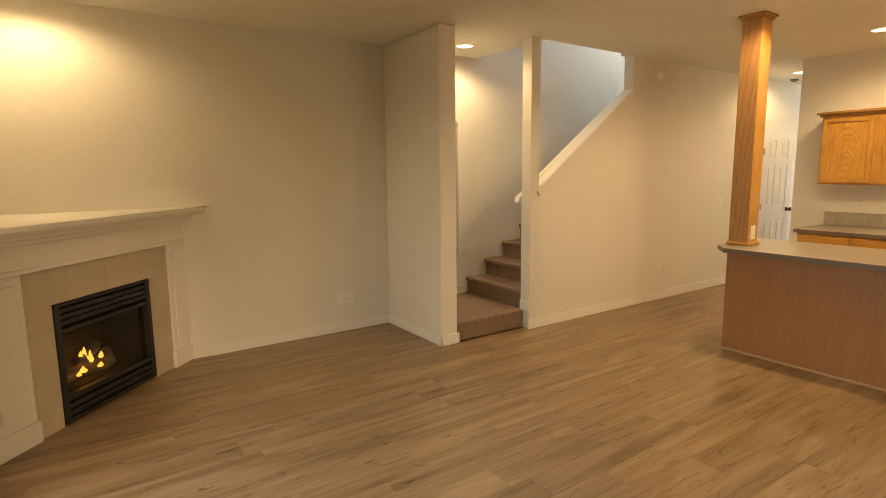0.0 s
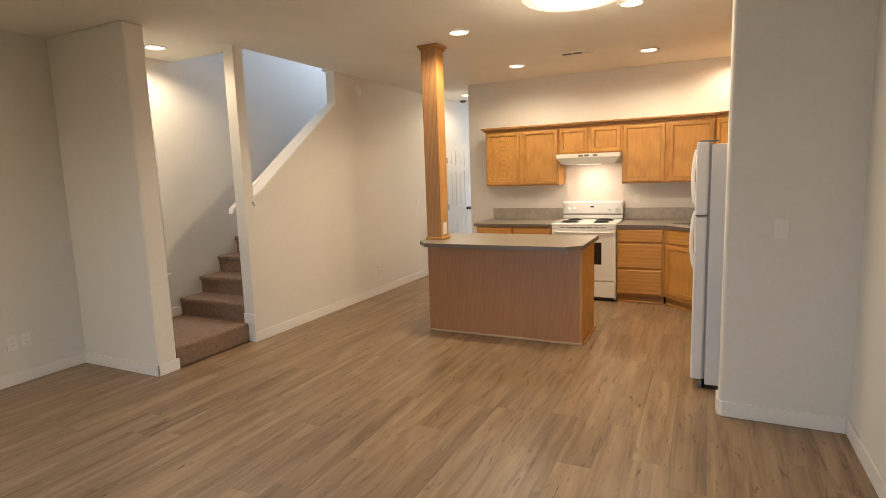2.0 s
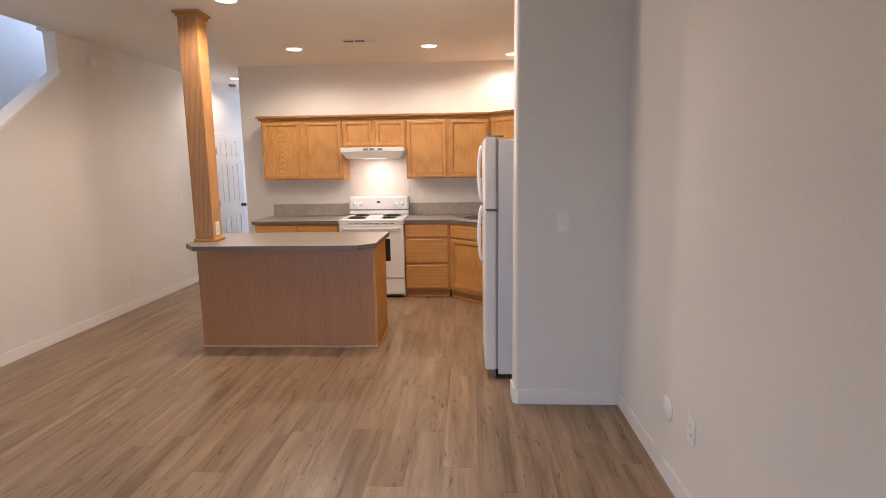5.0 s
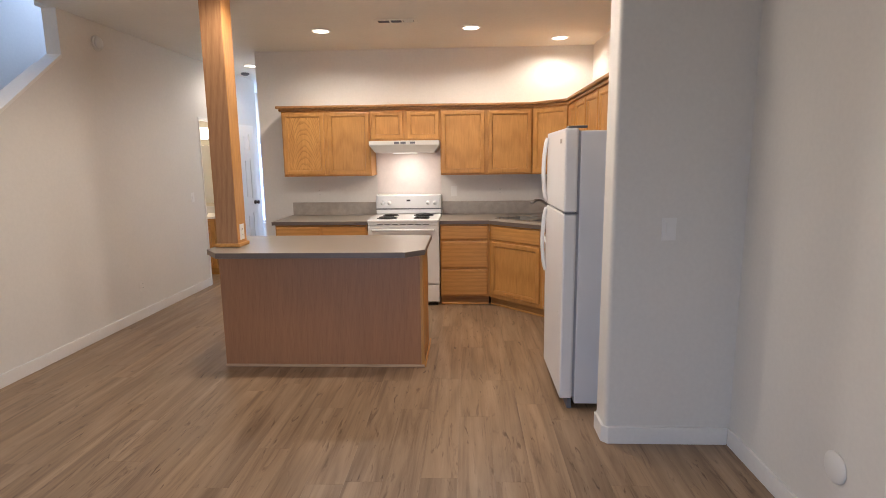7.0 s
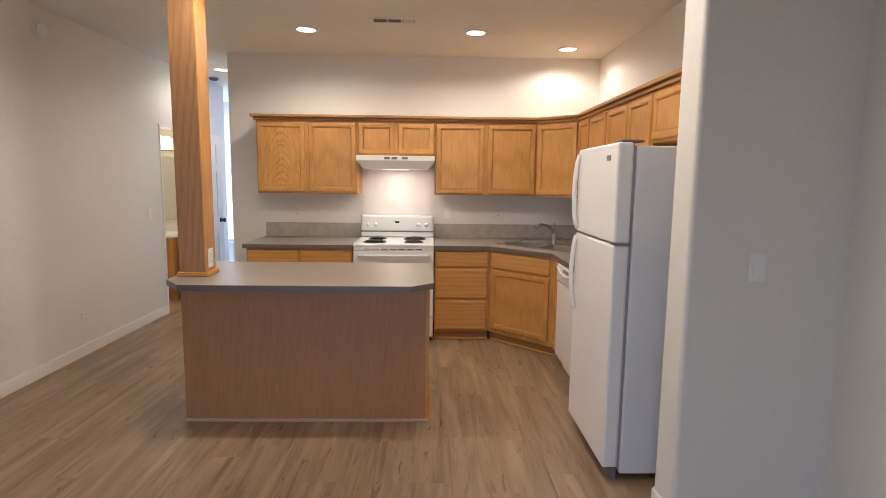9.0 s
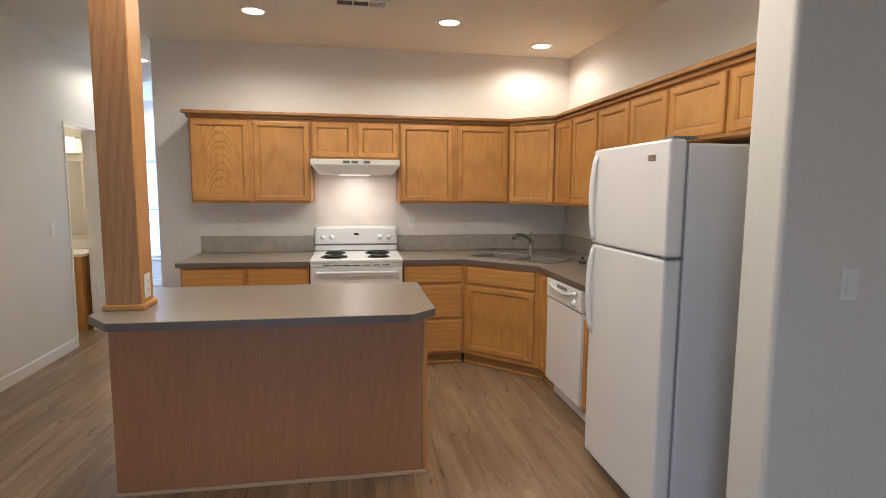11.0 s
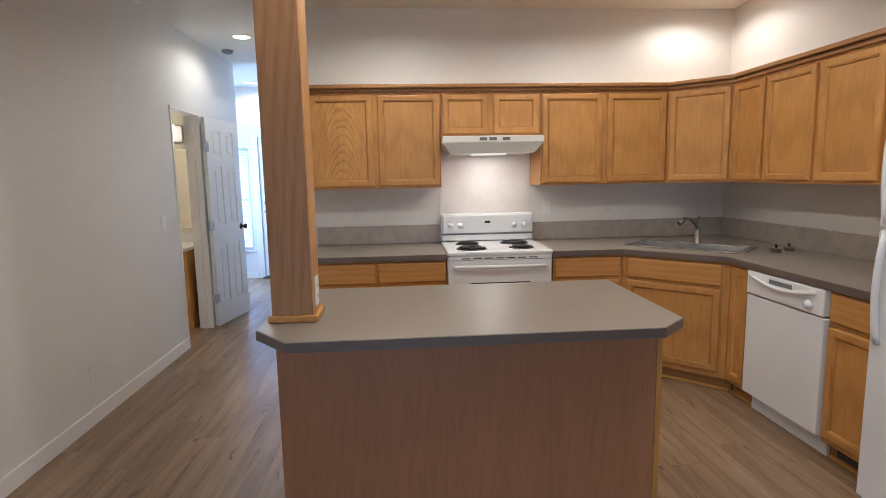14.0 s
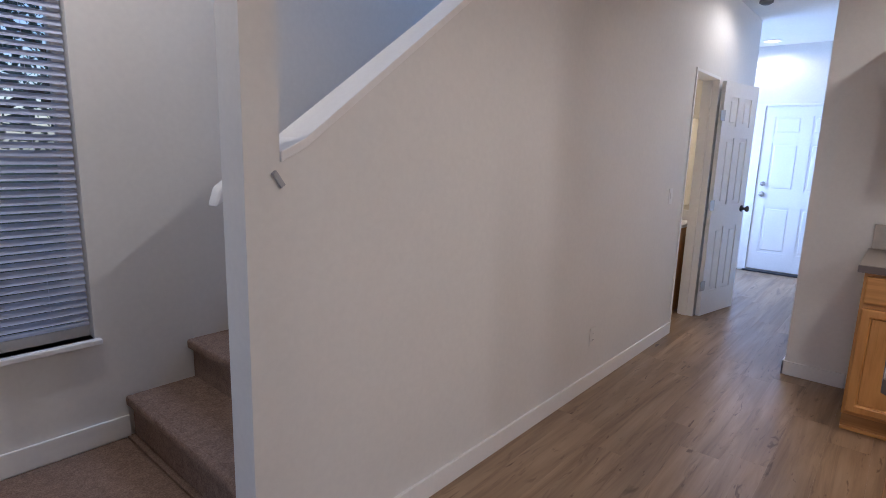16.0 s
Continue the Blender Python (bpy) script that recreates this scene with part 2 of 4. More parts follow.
bump(ct, cb, noise_tex(ct, cv, 220, 4), 1.0, 0.008)

PLANK, pt, pb = nodes_of("oak_look_vinyl_plank", 0.38)
pv = coords(pt, (0.055, 1.0, 1.0), True)
p1 = ramp(pt, noise_tex(pt, pv, 15, 7, 0.66, 0.9), [(0.24, (0.165, 0.102, 0.058)), (0.47, (0.318, 0.220, 0.136)), (0.76, (0.425, 0.312, 0.208))])
p2 = ramp(pt, noise_tex(pt, coords(pt, (0.12, 1.0, 1.0), True), 5, 3, 0.5, 1.8), [(0.3, (0.72, 0.68, 0.64)), (0.65, (1.08, 1.06, 1.04))])
p6 = ramp(pt, noise_tex(pt, coords(pt, (0.04, 1.0, 1.0), True), 75, 4, 0.6, 0.4), [(0.30, (0.86, 0.83, 0.80)), (0.56, (1.03, 1.02, 1.01))])
p7 = ramp(pt, noise_tex(pt, coords(pt, (0.22, 1.0, 1.0), True), 30, 3, 0.55, 0.8), [(0.27, (0.36, 0.28, 0.22)), (0.35, (1, 1, 1))])
pi = pt.nodes.new("ShaderNodeObjectInfo")
p3 = ramp(pt, pi.outputs["Random"], [(0.0, (0.80, 0.78, 0.76)), (0.35, (1.0, 0.98, 0.95)), (0.7, (0.88, 0.87, 0.87)), (1.0, (1.10, 1.07, 1.03))])
kn = noise_tex(pt, coords(pt, (0.16, 1.0, 1.0), True), 17, 4, 0.6, 1.4)
p4 = ramp(pt, kn, [(0.26, (0.40, 0.33, 0.28)), (0.41, (1, 1, 1))])
link(pt, mix(pt, mix(pt, mix(pt, mix(pt, mix(pt, p1, p2, 1.0), p3, 0.8), p4, 0.85), p6, 0.45), p7, 0.9), pb.inputs["Base Color"])
link(pt, ramp(pt, noise_tex(pt, pv, 12, 3), [(0.3, (0.30, 0.30, 0.30)), (0.7, (0.42, 0.42, 0.42))]), pb.inputs["Roughness"])
bump(pt, pb, noise_tex(pt, pv, 120, 4), 0.08, 0.001)


# ---- building helpers ----
def box(bm, x0, x1, y0, y1, z0, z1, bevel=0.0, segments=2):
    """Adds a box between the given limits."""
    v = [bm.verts.new((x, y, z)) for z in (z0, z1) for y in (y0, y1) for x in (x0, x1)]
    fs = [bm.faces.new([v[i] for i in q]) for q in ((0, 2, 3, 1), (4, 5, 7, 6), (0, 1, 5, 4), (2, 6, 7, 3), (0, 4, 6, 2), (1, 3, 7, 5))]
    if bevel:
        edges = list({e for f in fs for e in f.edges})
        bmesh.ops.bevel(bm, geom=edges, offset=bevel, segments=segments, affect="EDGES", profile=0.5)
    return bm


def boxes(*limits, bevel=0.0):
    bm = bmesh.new()
    for b in limits:
        box(bm, *b, bevel=bevel)
    return bm


def prism(points, z0, z1, bevel=0.0):
    """An upright block over a polygon of (x, y), anticlockwise."""
    bm = bmesh.new()
    lo = [bm.verts.new((x, y, z0)) for x, y in points]
    hi = [bm.verts.new((x, y, z1)) for x, y in points]
    fs = [bm.faces.new(lo[::-1]), bm.faces.new(hi)]
    n = len(points)
    for i in range(n):
        fs.append(bm.faces.new((lo[i], lo[(i + 1) % n], hi[(i + 1) % n], hi[i])))
    if bevel:
        bmesh.ops.bevel(bm, geom=list(bm.edges), offset=bevel, segments=2, affect="EDGES", profile=0.5)
    return bm


def profile_y(points, y0, y1, bevel=0.0):
    """A block over a polygon of (x, z), between two y."""
    bm = bmesh.new()
    a = [bm.verts.new((x, y0, z)) for x, z in points]
    b = [bm.verts.new((x, y1, z)) for x, z in points]
    bm.faces.new(a)
    bm.faces.new(b[::-1])
    n = len(points)
    for i in range(n):
        bm.faces.new((a[i], b[i], b[(i + 1) % n], a[(i + 1) % n]))
    bmesh.ops.recalc_face_normals(bm, faces=bm.faces)
    if bevel:
        bmesh.ops.bevel(bm, geom=list(bm.edges), offset=bevel, segments=2, affect="EDGES", profile=0.5)
    return bm


def lathe(points, n=28, axis="z", at=(0, 0, 0)):
    """Turns (radius, height) points round an axis."""
    bm = bmesh.new()
    rings = []
    for r, h in points:
        ring = []
        for i in range(n):
            a = 2 * math.pi * i / n
            p = (r * math.cos(a), r * math.sin(a), h)
            if axis == "y":
                p = (p[0], -p[2], p[1])
            elif axis == "x":
                p = (-p[2], p[0], p[1])
            ring.append(bm.verts.new(Vector(p) + Vector(at)))
        rings.append(ring)
    for a, b in zip(rings, rings[1:]):
        for i in range(n):
            bm.faces.new((a[i], a[(i + 1) % n], b[(i + 1) % n], b[i]))
    for ring, flip in ((rings[0], True), (rings[-1], False)):
        bm.faces.new(ring[::-1] if flip else ring)
    bmesh.ops.recalc_face_normals(bm, faces=bm.faces)
    return bm


def tube(points, radius, n=10):
    """A round bar along a line of points."""
    bm = bmesh.new()
    pts = [Vector(p) for p in points]
    rings = []
    for i, p in enumerate(pts):
        d = (pts[min(i + 1, len(pts) - 1)] - pts[max(i - 1, 0)]).normalized()
        up = Vector((0, 0, 1)) if abs(d.z) < 0.9 else Vector((1, 0, 0))
        s = d.cross(up).normalized()
        u = s.cross(d)
        rings.append([bm.verts.new(p + radius * (math.cos(2 * math.pi * k / n) * s + math.sin(2 * math.pi * k / n) * u)) for k in range(n)])
    for a, b in zip(rings, rings[1:]):
        for k in range(n):
            bm.faces.new((a[k], a[(k + 1) % n], b[(k + 1) % n], b[k]))
    bm.faces.new(rings[0][::-1])
    bm.faces.new(rings[-1])
    bmesh.ops.recalc_face_normals(bm, faces=bm.faces)
    return bm


def mesh_of(name, bm, material, smooth=False):
    me = bpy.data.meshes.new(name)
    bm.to_mesh(me)
    bm.free()
    me.materials.append(material)
    if smooth:
        for p in me.polygons:
            p.use_smooth = True
    return me


def part(name, bm, material, parent=None, label="", smooth=False):
    ob = new(name, mesh_of(name, bm, material, smooth))
    if parent is not None:
        ob.parent = parent
    if label:
        tagged(ob, label)
    return ob


def structure(name, bm, material, label, category):
    return tagged(part(name, bm, material), label, category, kind="structure")


def thing(name, label, category, m=None, group=""):
    ob = new(name)
    ob.empty_display_size = 0.1
    if m is not None:
        ob.matrix_world = m
    return tagged(ob, label, category, group)


# ---- the large structure ----
LW, RW, BACK, KW, FRONT = 3.812, -0.845, -0.42, 7.08, 10.72
OUT = OUT_Y

floor = structure("floor", boxes((-0.54, 11.0, -1.0, 5.4, -0.20, -0.012)), PLANK, "light oak-look vinyl plank floor with grey-brown grain", "floor")

structure("wall_right", boxes((BACK, KW + 0.12, RW - 0.12, RW, 0, CEIL)), WALL, "warm off-white painted wall with orange-peel texture", "wall")
structure("wall_kitchen", boxes((KW, KW + 0.12, RW, 2.95, 0, CEIL)), WALL, "warm off-white painted wall behind the kitchen cabinets", "wall")
structure("wall_hall_right", boxes((KW + 0.12, FRONT, 2.83, 2.95, 0, CEIL)), WALL, "off-white painted wall along the entry hall", "wall")
bm = boxes((3.55, 3.74, RW, -0.180, 0, CEIL))
bmesh.ops.bevel(bm, geom=[e for e in bm.edges if all(abs(v.co.y + 0.180) < 1e-4 for v in e.verts) and abs(e.verts[0].co.z - e.verts[1].co.z) > 1], offset=0.022, segments=5, affect="EDGES", profile=0.5)
structure("wall_fridge", bm, WALL, "short off-white wall with rounded corner beside the fridge", "wall")

# left wall: post, sloped opening over the stairs, then the hall wall with the bathroom doorway
WT = LW + 0.12
BX0, BX1 = 7.365, 8.025
structure("wall_left", boxes((3.69, 3.80, LW, WT, 0, CEIL), (5.185, BX0, LW, WT, 0, CEIL), (BX0, BX1, LW, WT, 2.085, CEIL), (BX1, 9.25, LW, WT, 0, CEIL)), WALL, "warm off-white painted wall along the stairs and hall", "wall")
SL = 0.71
structure("wall_stair_half", profile_y([(3.80, 0), (5.185, 0), (5.185, 2.386), (3.885, 1.419), (3.80, 1.376)], LW, WT), WALL, "off-white half wall with sloped top beside the stairs", "wall")
cv_ = 0.030
structure("trim_stair_cap", profile_y([(3.802, 1.377), (3.885, 1.418), (5.183, 2.384), (5.183, 2.384 + cv_), (3.885, 1.418 + cv_), (3.802, 1.377 + cv_)], LW - 0.007, WT + 0.004, 0.003), TRIM, "white painted sloped cap on the stair half wall", "trim")

structure("wall_wing", boxes((2.70, 2.872, 3.882, OUT, 0, CEIL), bevel=0.012), WALL, "short off-white wall between living room and stairs", "wall")
WX0, WX1, WZ0, WZ1 = 2.95, 3.60, 0.64, 2.07
structure("wall_outer", boxes((BACK - 0.12, WX0, OUT, OUT + 0.14, 0, 5.4), (WX1, 8.6, OUT, OUT + 0.14, 0, 5.4), (WX0, WX1, OUT, OUT + 0.14, 0, WZ0), (WX0, WX1, OUT, OUT + 0.14, WZ1, 5.4)), WALL, "off-white outer wall of living room and stairwell", "wall")
structure("wall_patio", boxes((BACK - 0.12, BACK, 3.05, OUT, 0, CEIL), (BACK - 0.12, BACK, RW - 0.12, 0.85, 0, CEIL), (BACK - 0.12, BACK, 0.85, 3.05, 2.15, CEIL)), WALL, "off-white wall with the patio door opening", "wall")
structure("wall_front", boxes((FRONT, FRONT + 0.14, 2.83, 3.06, 0, CEIL), (FRONT, FRONT + 0.14, 3.06, 4.01, 2.04, CEIL), (FRONT, FRONT + 0.14, 4.01, 4.10, 0, CEIL), (FRONT, FRONT + 0.14, 4.10, 4.44, 0, 0.42), (FRONT, FRONT + 0.14, 4.10, 4.44, 1.90, CEIL), (FRONT, FRONT + 0.14, 4.44, 5.0, 0, CEIL)), WALL, "off-white wall round the front door and sidelight", "wall")
structure("wall_hall_end", boxes((8.6, 9.4, OUT, OUT + 0.12, 0, CEIL), (10.3, FRONT, OUT, OUT + 0.12, 0, CEIL), (9.4, 10.3, OUT, OUT + 0.12, 0, 0.8), (9.4, 10.3, OUT, OUT + 0.12, 2.1, CEIL)), WALL, "off-white wall of the entry", "wall")
structure("wall_bath", boxes((8.50, 8.62, WT, OUT, 0, CEIL), (6.9, 7.0, WT, OUT, 0, 2.0)), BATH_WALL, "bathroom wall with the lamp's warm yellow in its colour", "wall")
structure("wall_upstairs", boxes((3.2, 7.3, LW, WT, CEIL + 0.26, 5.4), (7.2, 7.3, WT, OUT, 3.1, 3.45), (7.2, 7.3, WT, 4.05, 3.45, 5.2), (7.2, 7.3, 4.80, OUT, 3.45, 5.2), (3.2, 3.32, WT, OUT, CEIL + 0.26, 5.4)), WALL, "off-white upper stairwell wall", "wall")

# ceilings, open over the stairs
structure("ceiling", boxes((BACK - 0.12, FRONT + 0.14, RW - 0.12, LW + 0.02, CEIL, CEIL + 0.25), (BACK - 0.12, 3.86, LW + 0.02, OUT, CEIL, CEIL + 0.25), (5.12, FRONT + 0.14, LW + 0.02, WT, CEIL, CEIL + 0.25), (7.3, FRONT + 0.14, WT, OUT + 0.12, CEIL, CEIL + 0.25)), CEILING, "textured warm white ceiling with recessed lights", "ceiling")
structure("ceiling_stairwell", boxes((3.2, 7.4, LW, OUT + 0.14, 5.4, 5.55)), CEILING, "white ceiling of the upper stairwell", "ceiling")

# baseboards
BH, BT = 0.095, 0.014


def baseboard(*limits):
    structure("baseboard", boxes(*limits, bevel=0.003), TRIM, "white painted baseboard", "baseboard")


baseboard((3.69 - BT, BX0, LW - BT, LW - 0.0005, 0, BH), (3.69 - BT, 3.69 - 0.0005, LW - BT, WT, 0.183, 0.183 + BH))
baseboard((2.70 - BT, 2.6995, 3.882 - BT, OUT, 0, BH), (2.70 - BT, 2.872 + BT, 3.882 - BT, 3.8815, 0, BH))
baseboard((0.95, 2.70 - BT, OUT - BT, OUT - 0.0005, 0, BH))
baseboard((BACK, 3.55 - BT, RW + 0.0005, RW + BT, 0, BH))
bm = prism([(3.55 - BT, RW + BT), (3.5495, RW + BT), (3.5495, -0.202), (3.572, -0.1795), (3.718, -0.1795), (3.7405, -0.202), (3.7405, -0.225), (3.74 + BT, -0.225), (3.74 + BT, -0.198), (3.725, -0.18 + BT), (3.567, -0.18 + BT), (3.55 - BT, -0.198)][::-1], 0, BH, 0.003)
bmesh.ops.recalc_face_normals(bm, faces=bm.faces)
structure("baseboard", bm, TRIM, "white painted baseboard round the short wall", "baseboard")
baseboard((2.872, 3.70, OUT - BT, OUT - 0.0005, 0.183, 0.183 + BH))
baseboard((KW - BT, KW - 0.0005, 2.62, 2.95 + BT, 0, BH), (KW - BT, FRONT, 2.9505, 2.95 + BT, 0, BH))
baseboard((8.62, 9.25 + BT, LW - BT, LW - 0.0005, 0, BH))
baseboard((FRONT - BT, FRONT - 0.0005, 4.06, OUT, 0, BH))
baseboard((BACK + 0.0005, BACK + BT, 3.05, 3.62, 0, BH))

# ---- stairs ----
RISE, GO, S0 = 0.183, 0.266, 3.715
stairs = thing("staircase", "brown carpeted staircase rising behind a half wall", "stairs")
landing = boxes((2.874, 3.69, 3.888, OUT - 0.001, 0, RISE), bevel=0.018)
part("landing", landing, CARPET, stairs)
part("landing_inner", boxes((3.69, S0 + 0.02, WT + 0.001, OUT - 0.001, 0, RISE - 0.001)), CARPET, stairs)
for n in range(2, 15):
    x = S0 + GO * (n - 2)
    part("step", boxes((x, x + GO + 0.03, WT + 0.002, OUT - 0.002, RISE * (n - 1) - 0.01, RISE * n), (x - 0.025, x + 0.01, WT + 0.002, OUT - 0.002, RISE * n - 0.045, RISE * n), bevel=0.012), CARPET, stairs)

rail = thing("handrail", "white painted handrail on the inner side of the stair wall", "handrail")
hx0, hz0 = 3.70, 1.235
rb = profile_y([(hx0, hz0), (hx0 + 1.5, hz0 + 1.5 * SL), (hx0 + 1.5, hz0 + 1.5 * SL + 0.06), (hx0 + 0.02, hz0 + 0.06)], WT + 0.06, WT + 0.125, 0.012)
part("rail", rb, TRIM, rail)
for k in (0.25, 1.1):
    part("bracket", boxes((hx0 + k, hx0 + k + 0.03, WT, WT + 0.065, hz0 + k * SL - 0.03, hz0 + k * SL + 0.01), bevel=0.004), CHROME, rail)

# ---- windows and doors ----
def window(name, w, h, label, slat_gap=0.029):
    """A window with blinds, seen from its inner side: x along the wall, -y into the room."""
    win = tagged(new(name), label, "window", kind="structure")
    part("window_frame", boxes((0, 0.04, 0.06, 0.11, 0, h), (w - 0.04, w, 0.06, 0.11, 0, h), (0.04, w - 0.04, 0.06, 0.11, 0, 0.04), (0.04, w - 0.04, 0.06, 0.11, h - 0.04, h), (0.04, w - 0.04, 0.065, 0.105, h * 0.5 - 0.02, h * 0.5 + 0.02)), TRIM, win)
    for z0, z1 in ((0.04, h * 0.5 - 0.02), (h * 0.5 + 0.02, h - 0.04)):
        pane = part("pane", boxes((0.04, w - 0.04, 0.083, 0.087, z0, z1)), GLASS, win)
        pane.visible_shadow = False
    part("window_sill", boxes((-0.02, w + 0.02, -0.03, 0.06, -0.022, 0), bevel=0.004), TRIM, win)
    blind = tagged(new(name + "_blind"), "white horizontal mini blind in a window, with daylight's blue in its colour", "blind")
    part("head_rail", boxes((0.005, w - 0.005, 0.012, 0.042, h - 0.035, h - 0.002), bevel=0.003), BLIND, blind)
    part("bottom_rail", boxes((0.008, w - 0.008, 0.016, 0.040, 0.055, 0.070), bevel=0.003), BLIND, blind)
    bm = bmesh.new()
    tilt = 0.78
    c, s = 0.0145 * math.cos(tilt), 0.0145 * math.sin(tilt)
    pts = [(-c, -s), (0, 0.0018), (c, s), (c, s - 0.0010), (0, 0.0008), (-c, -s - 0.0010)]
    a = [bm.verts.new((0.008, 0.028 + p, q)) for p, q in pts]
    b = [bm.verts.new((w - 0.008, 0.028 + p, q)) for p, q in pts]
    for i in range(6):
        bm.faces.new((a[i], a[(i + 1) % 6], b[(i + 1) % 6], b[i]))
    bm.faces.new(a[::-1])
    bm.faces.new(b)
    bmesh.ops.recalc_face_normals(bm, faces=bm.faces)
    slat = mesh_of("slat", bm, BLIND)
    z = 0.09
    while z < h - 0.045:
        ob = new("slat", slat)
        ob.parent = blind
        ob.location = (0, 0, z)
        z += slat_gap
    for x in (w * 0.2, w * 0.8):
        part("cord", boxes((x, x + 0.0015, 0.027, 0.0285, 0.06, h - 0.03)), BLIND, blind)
    return win, blind


for ob in window("window_1", WX1 - WX0, WZ1 - WZ0, "tall stair window with white frame and blinds"):
    ob.matrix_world = pose(WX0, OUT, WZ0)
for ob in window("window_2", 0.34, 1.48, "narrow sidelight window beside the front door"):
    ob.matrix_world = pose(FRONT, 4.44, 0.42, 0, 0, -90)


def six_panel_door(parent, w, h, t, material):
    """A door leaf with x from the hinge, -y to the front, with a frame and six raised panels on both sides."""
    st, mid = 0.11, 0.10
    cols = [(st, w / 2 - mid / 2), (w / 2 + mid / 2, w - st)]
    rows = [(0.22, 0.80), (1.00, 1.58), (1.68, h - 0.12)]
    bm = boxes((0, st, -t, 0, 0, h), (w - st, w, -t, 0, 0, h), (w / 2 - mid / 2, w / 2 + mid / 2, -t, 0, 0, h))
    zs = [0.0, 0.22, 0.80, 1.00, 1.58, 1.68, h - 0.12, h]
    for z0, z1 in zip(zs[::2], zs[1::2]):
        for x0, x1 in cols:
            box(bm, x0, x1, -t, 0, z0, z1)
    leaf = part("leaf", bm, material, parent)
    for z0, z1 in rows:
        for x0, x1 in cols:
            p = boxes((x0, x1, -t + 0.010, -0.010, z0, z1))
            box(p, x0 + 0.03, x1 - 0.03, -t + 0.002, -0.002, z0 + 0.03, z1 - 0.03, bevel=0.007)
            part("panel", p, material, leaf)
    return leaf


bath_door = tagged(new("door_1"), "white six-panel bathroom door standing open against the hall wall", "door", kind="structure")
six_panel_door(bath_door, 0.62, 2.04, 0.035, DOOR_WHITE)
for z in (0.28, 1.0, 1.76):
    part("hinge", boxes((-0.045, 0.035, -0.041, -0.0355, z - 0.045, z + 0.045), bevel=0.002), CHROME, bath_door, "brushed metal hinge")
part("knob", lathe([(0.030, 0), (0.030, 0.008), (0.012, 0.012), (0.012, 0.035), (0.026, 0.045), (0.028, 0.060), (0.015, 0.068)], 20, "y", (0.56, -0.035, 0.95)), DARK_KNOB, bath_door, "dark bronze door knob", True)
bath_door.matrix_world = pose(BX1 + 0.002, LW - 0.02, 0.012, 0, 0, -11.5)

structure("trim_bath_jamb", boxes((BX0 + 0.003, BX0 + 0.02, LW - 0.010, WT + 0.010, 0, 2.082), (BX1 - 0.02, BX1 - 0.003, LW - 0.004, WT + 0.010, 0, 2.082), (BX0 + 0.02, BX1 - 0.02, LW - 0.010, WT + 0.010, 2.06, 2.082), (BX1 - 0.032, BX1 - 0.0205, LW + 0.05, LW + 0.09, 0, 2.06)), TRIM, "white painted door jamb of the bathroom", "trim")

front_door = tagged(new("door_2"), "white six-panel front door, closed", "door", kind="structure")
six_panel_door(front_door, 0.91, 2.02, 0.045, DOOR_WHITE)
for z, r in ((1.08, 0.028), (0.95, 0.032)):
    part("knob" if r > 0.03 else "deadbolt", lathe([(r, 0), (r, 0.01), (0.014, 0.014), (0.014, 0.03), (0.026, 0.04), (0.024, 0.055)], 18, "y", (0.07, -0.045, z)), CHROME, front_door, "satin metal lock", True)
front_door.matrix_world = pose(FRONT + 0.05, 3.96, 0.035, 0, 0, -90)
structure("trim_front_jamb", boxes((FRONT - 0.015, FRONT + 0.06, 3.964, 4.05, 0, 2.085), (FRONT - 0.015, FRONT + 0.06, 2.965, 3.046, 0, 2.085), (FRONT - 0.015, FRONT + 0.06, 3.046, 3.964, 2.058, 2.085), bevel=0.003), TRIM, "white painted front door casing", "trim")
structure("threshold", boxes((FRONT - 0.06, FRONT + 0.05, 3.08, 3.99, 0, 0.018), bevel=0.004), RUBBER, "dark threshold under the front door", "threshold")

# ---- fireplace, across the corner ----
FD = math.degrees(math.atan2(4.942 - 3.727, 0.843 + 0.332))
FP = pose(-0.332, 3.710, 0, 0, 0, FD)
mantel = thing("fireplace_mantel", "white painted wooden fireplace mantel with shelf and pilasters", "mantel", FP)
for x0, x1 in ((-0.09, 0.17), (1.41, 1.67)):
    part("pilaster", boxes((x0, x1, -0.015, 0.06, 0.13, 1.02), (x0 + 0.045, x1 - 0.045, -0.027, -0.014, 0.20, 0.95), bevel=0.004), TRIM, mantel)
    part("plinth", boxes((x0 - 0.012, x1 + 0.012, -0.03, 0.06, 0, 0.13), bevel=0.005), TRIM, mantel)
part("frieze", boxes((-0.09, 1.67, -0.015, 0.06, 1.02, 1.17), bevel=0.003), TRIM, mantel)
part("moulding", boxes((-0.11, 1.69, -0.03, 0.06, 1.002, 1.03), (-0.11, 1.69, -0.045, 0.06, 1.165, 1.195), (-0.13, 1.71, -0.075, 0.06, 1.195, 1.225), (-0.15, 1.73, -0.11, 0.06, 1.225, 1.25), bevel=0.006), TRIM, mantel)
inv = FP.inverted()
cn = inv @ Vector((BACK + 0.002, OUT - 0.002, 0))
rw_ = inv @ Vector((1.02, OUT - 0.002, 0))
lw_ = inv @ Vector((BACK + 0.002, 3.58, 0))
bm = prism([(-0.16, -0.155), (1.80, -0.155), (rw_.x, rw_.y), (cn.x, cn.y), (lw_.x, lw_.y)], 1.25, 1.285, 0.005)
bmesh.ops.recalc_face_normals(bm, faces=bm.faces)
part("shelf", bm, TRIM, mantel)
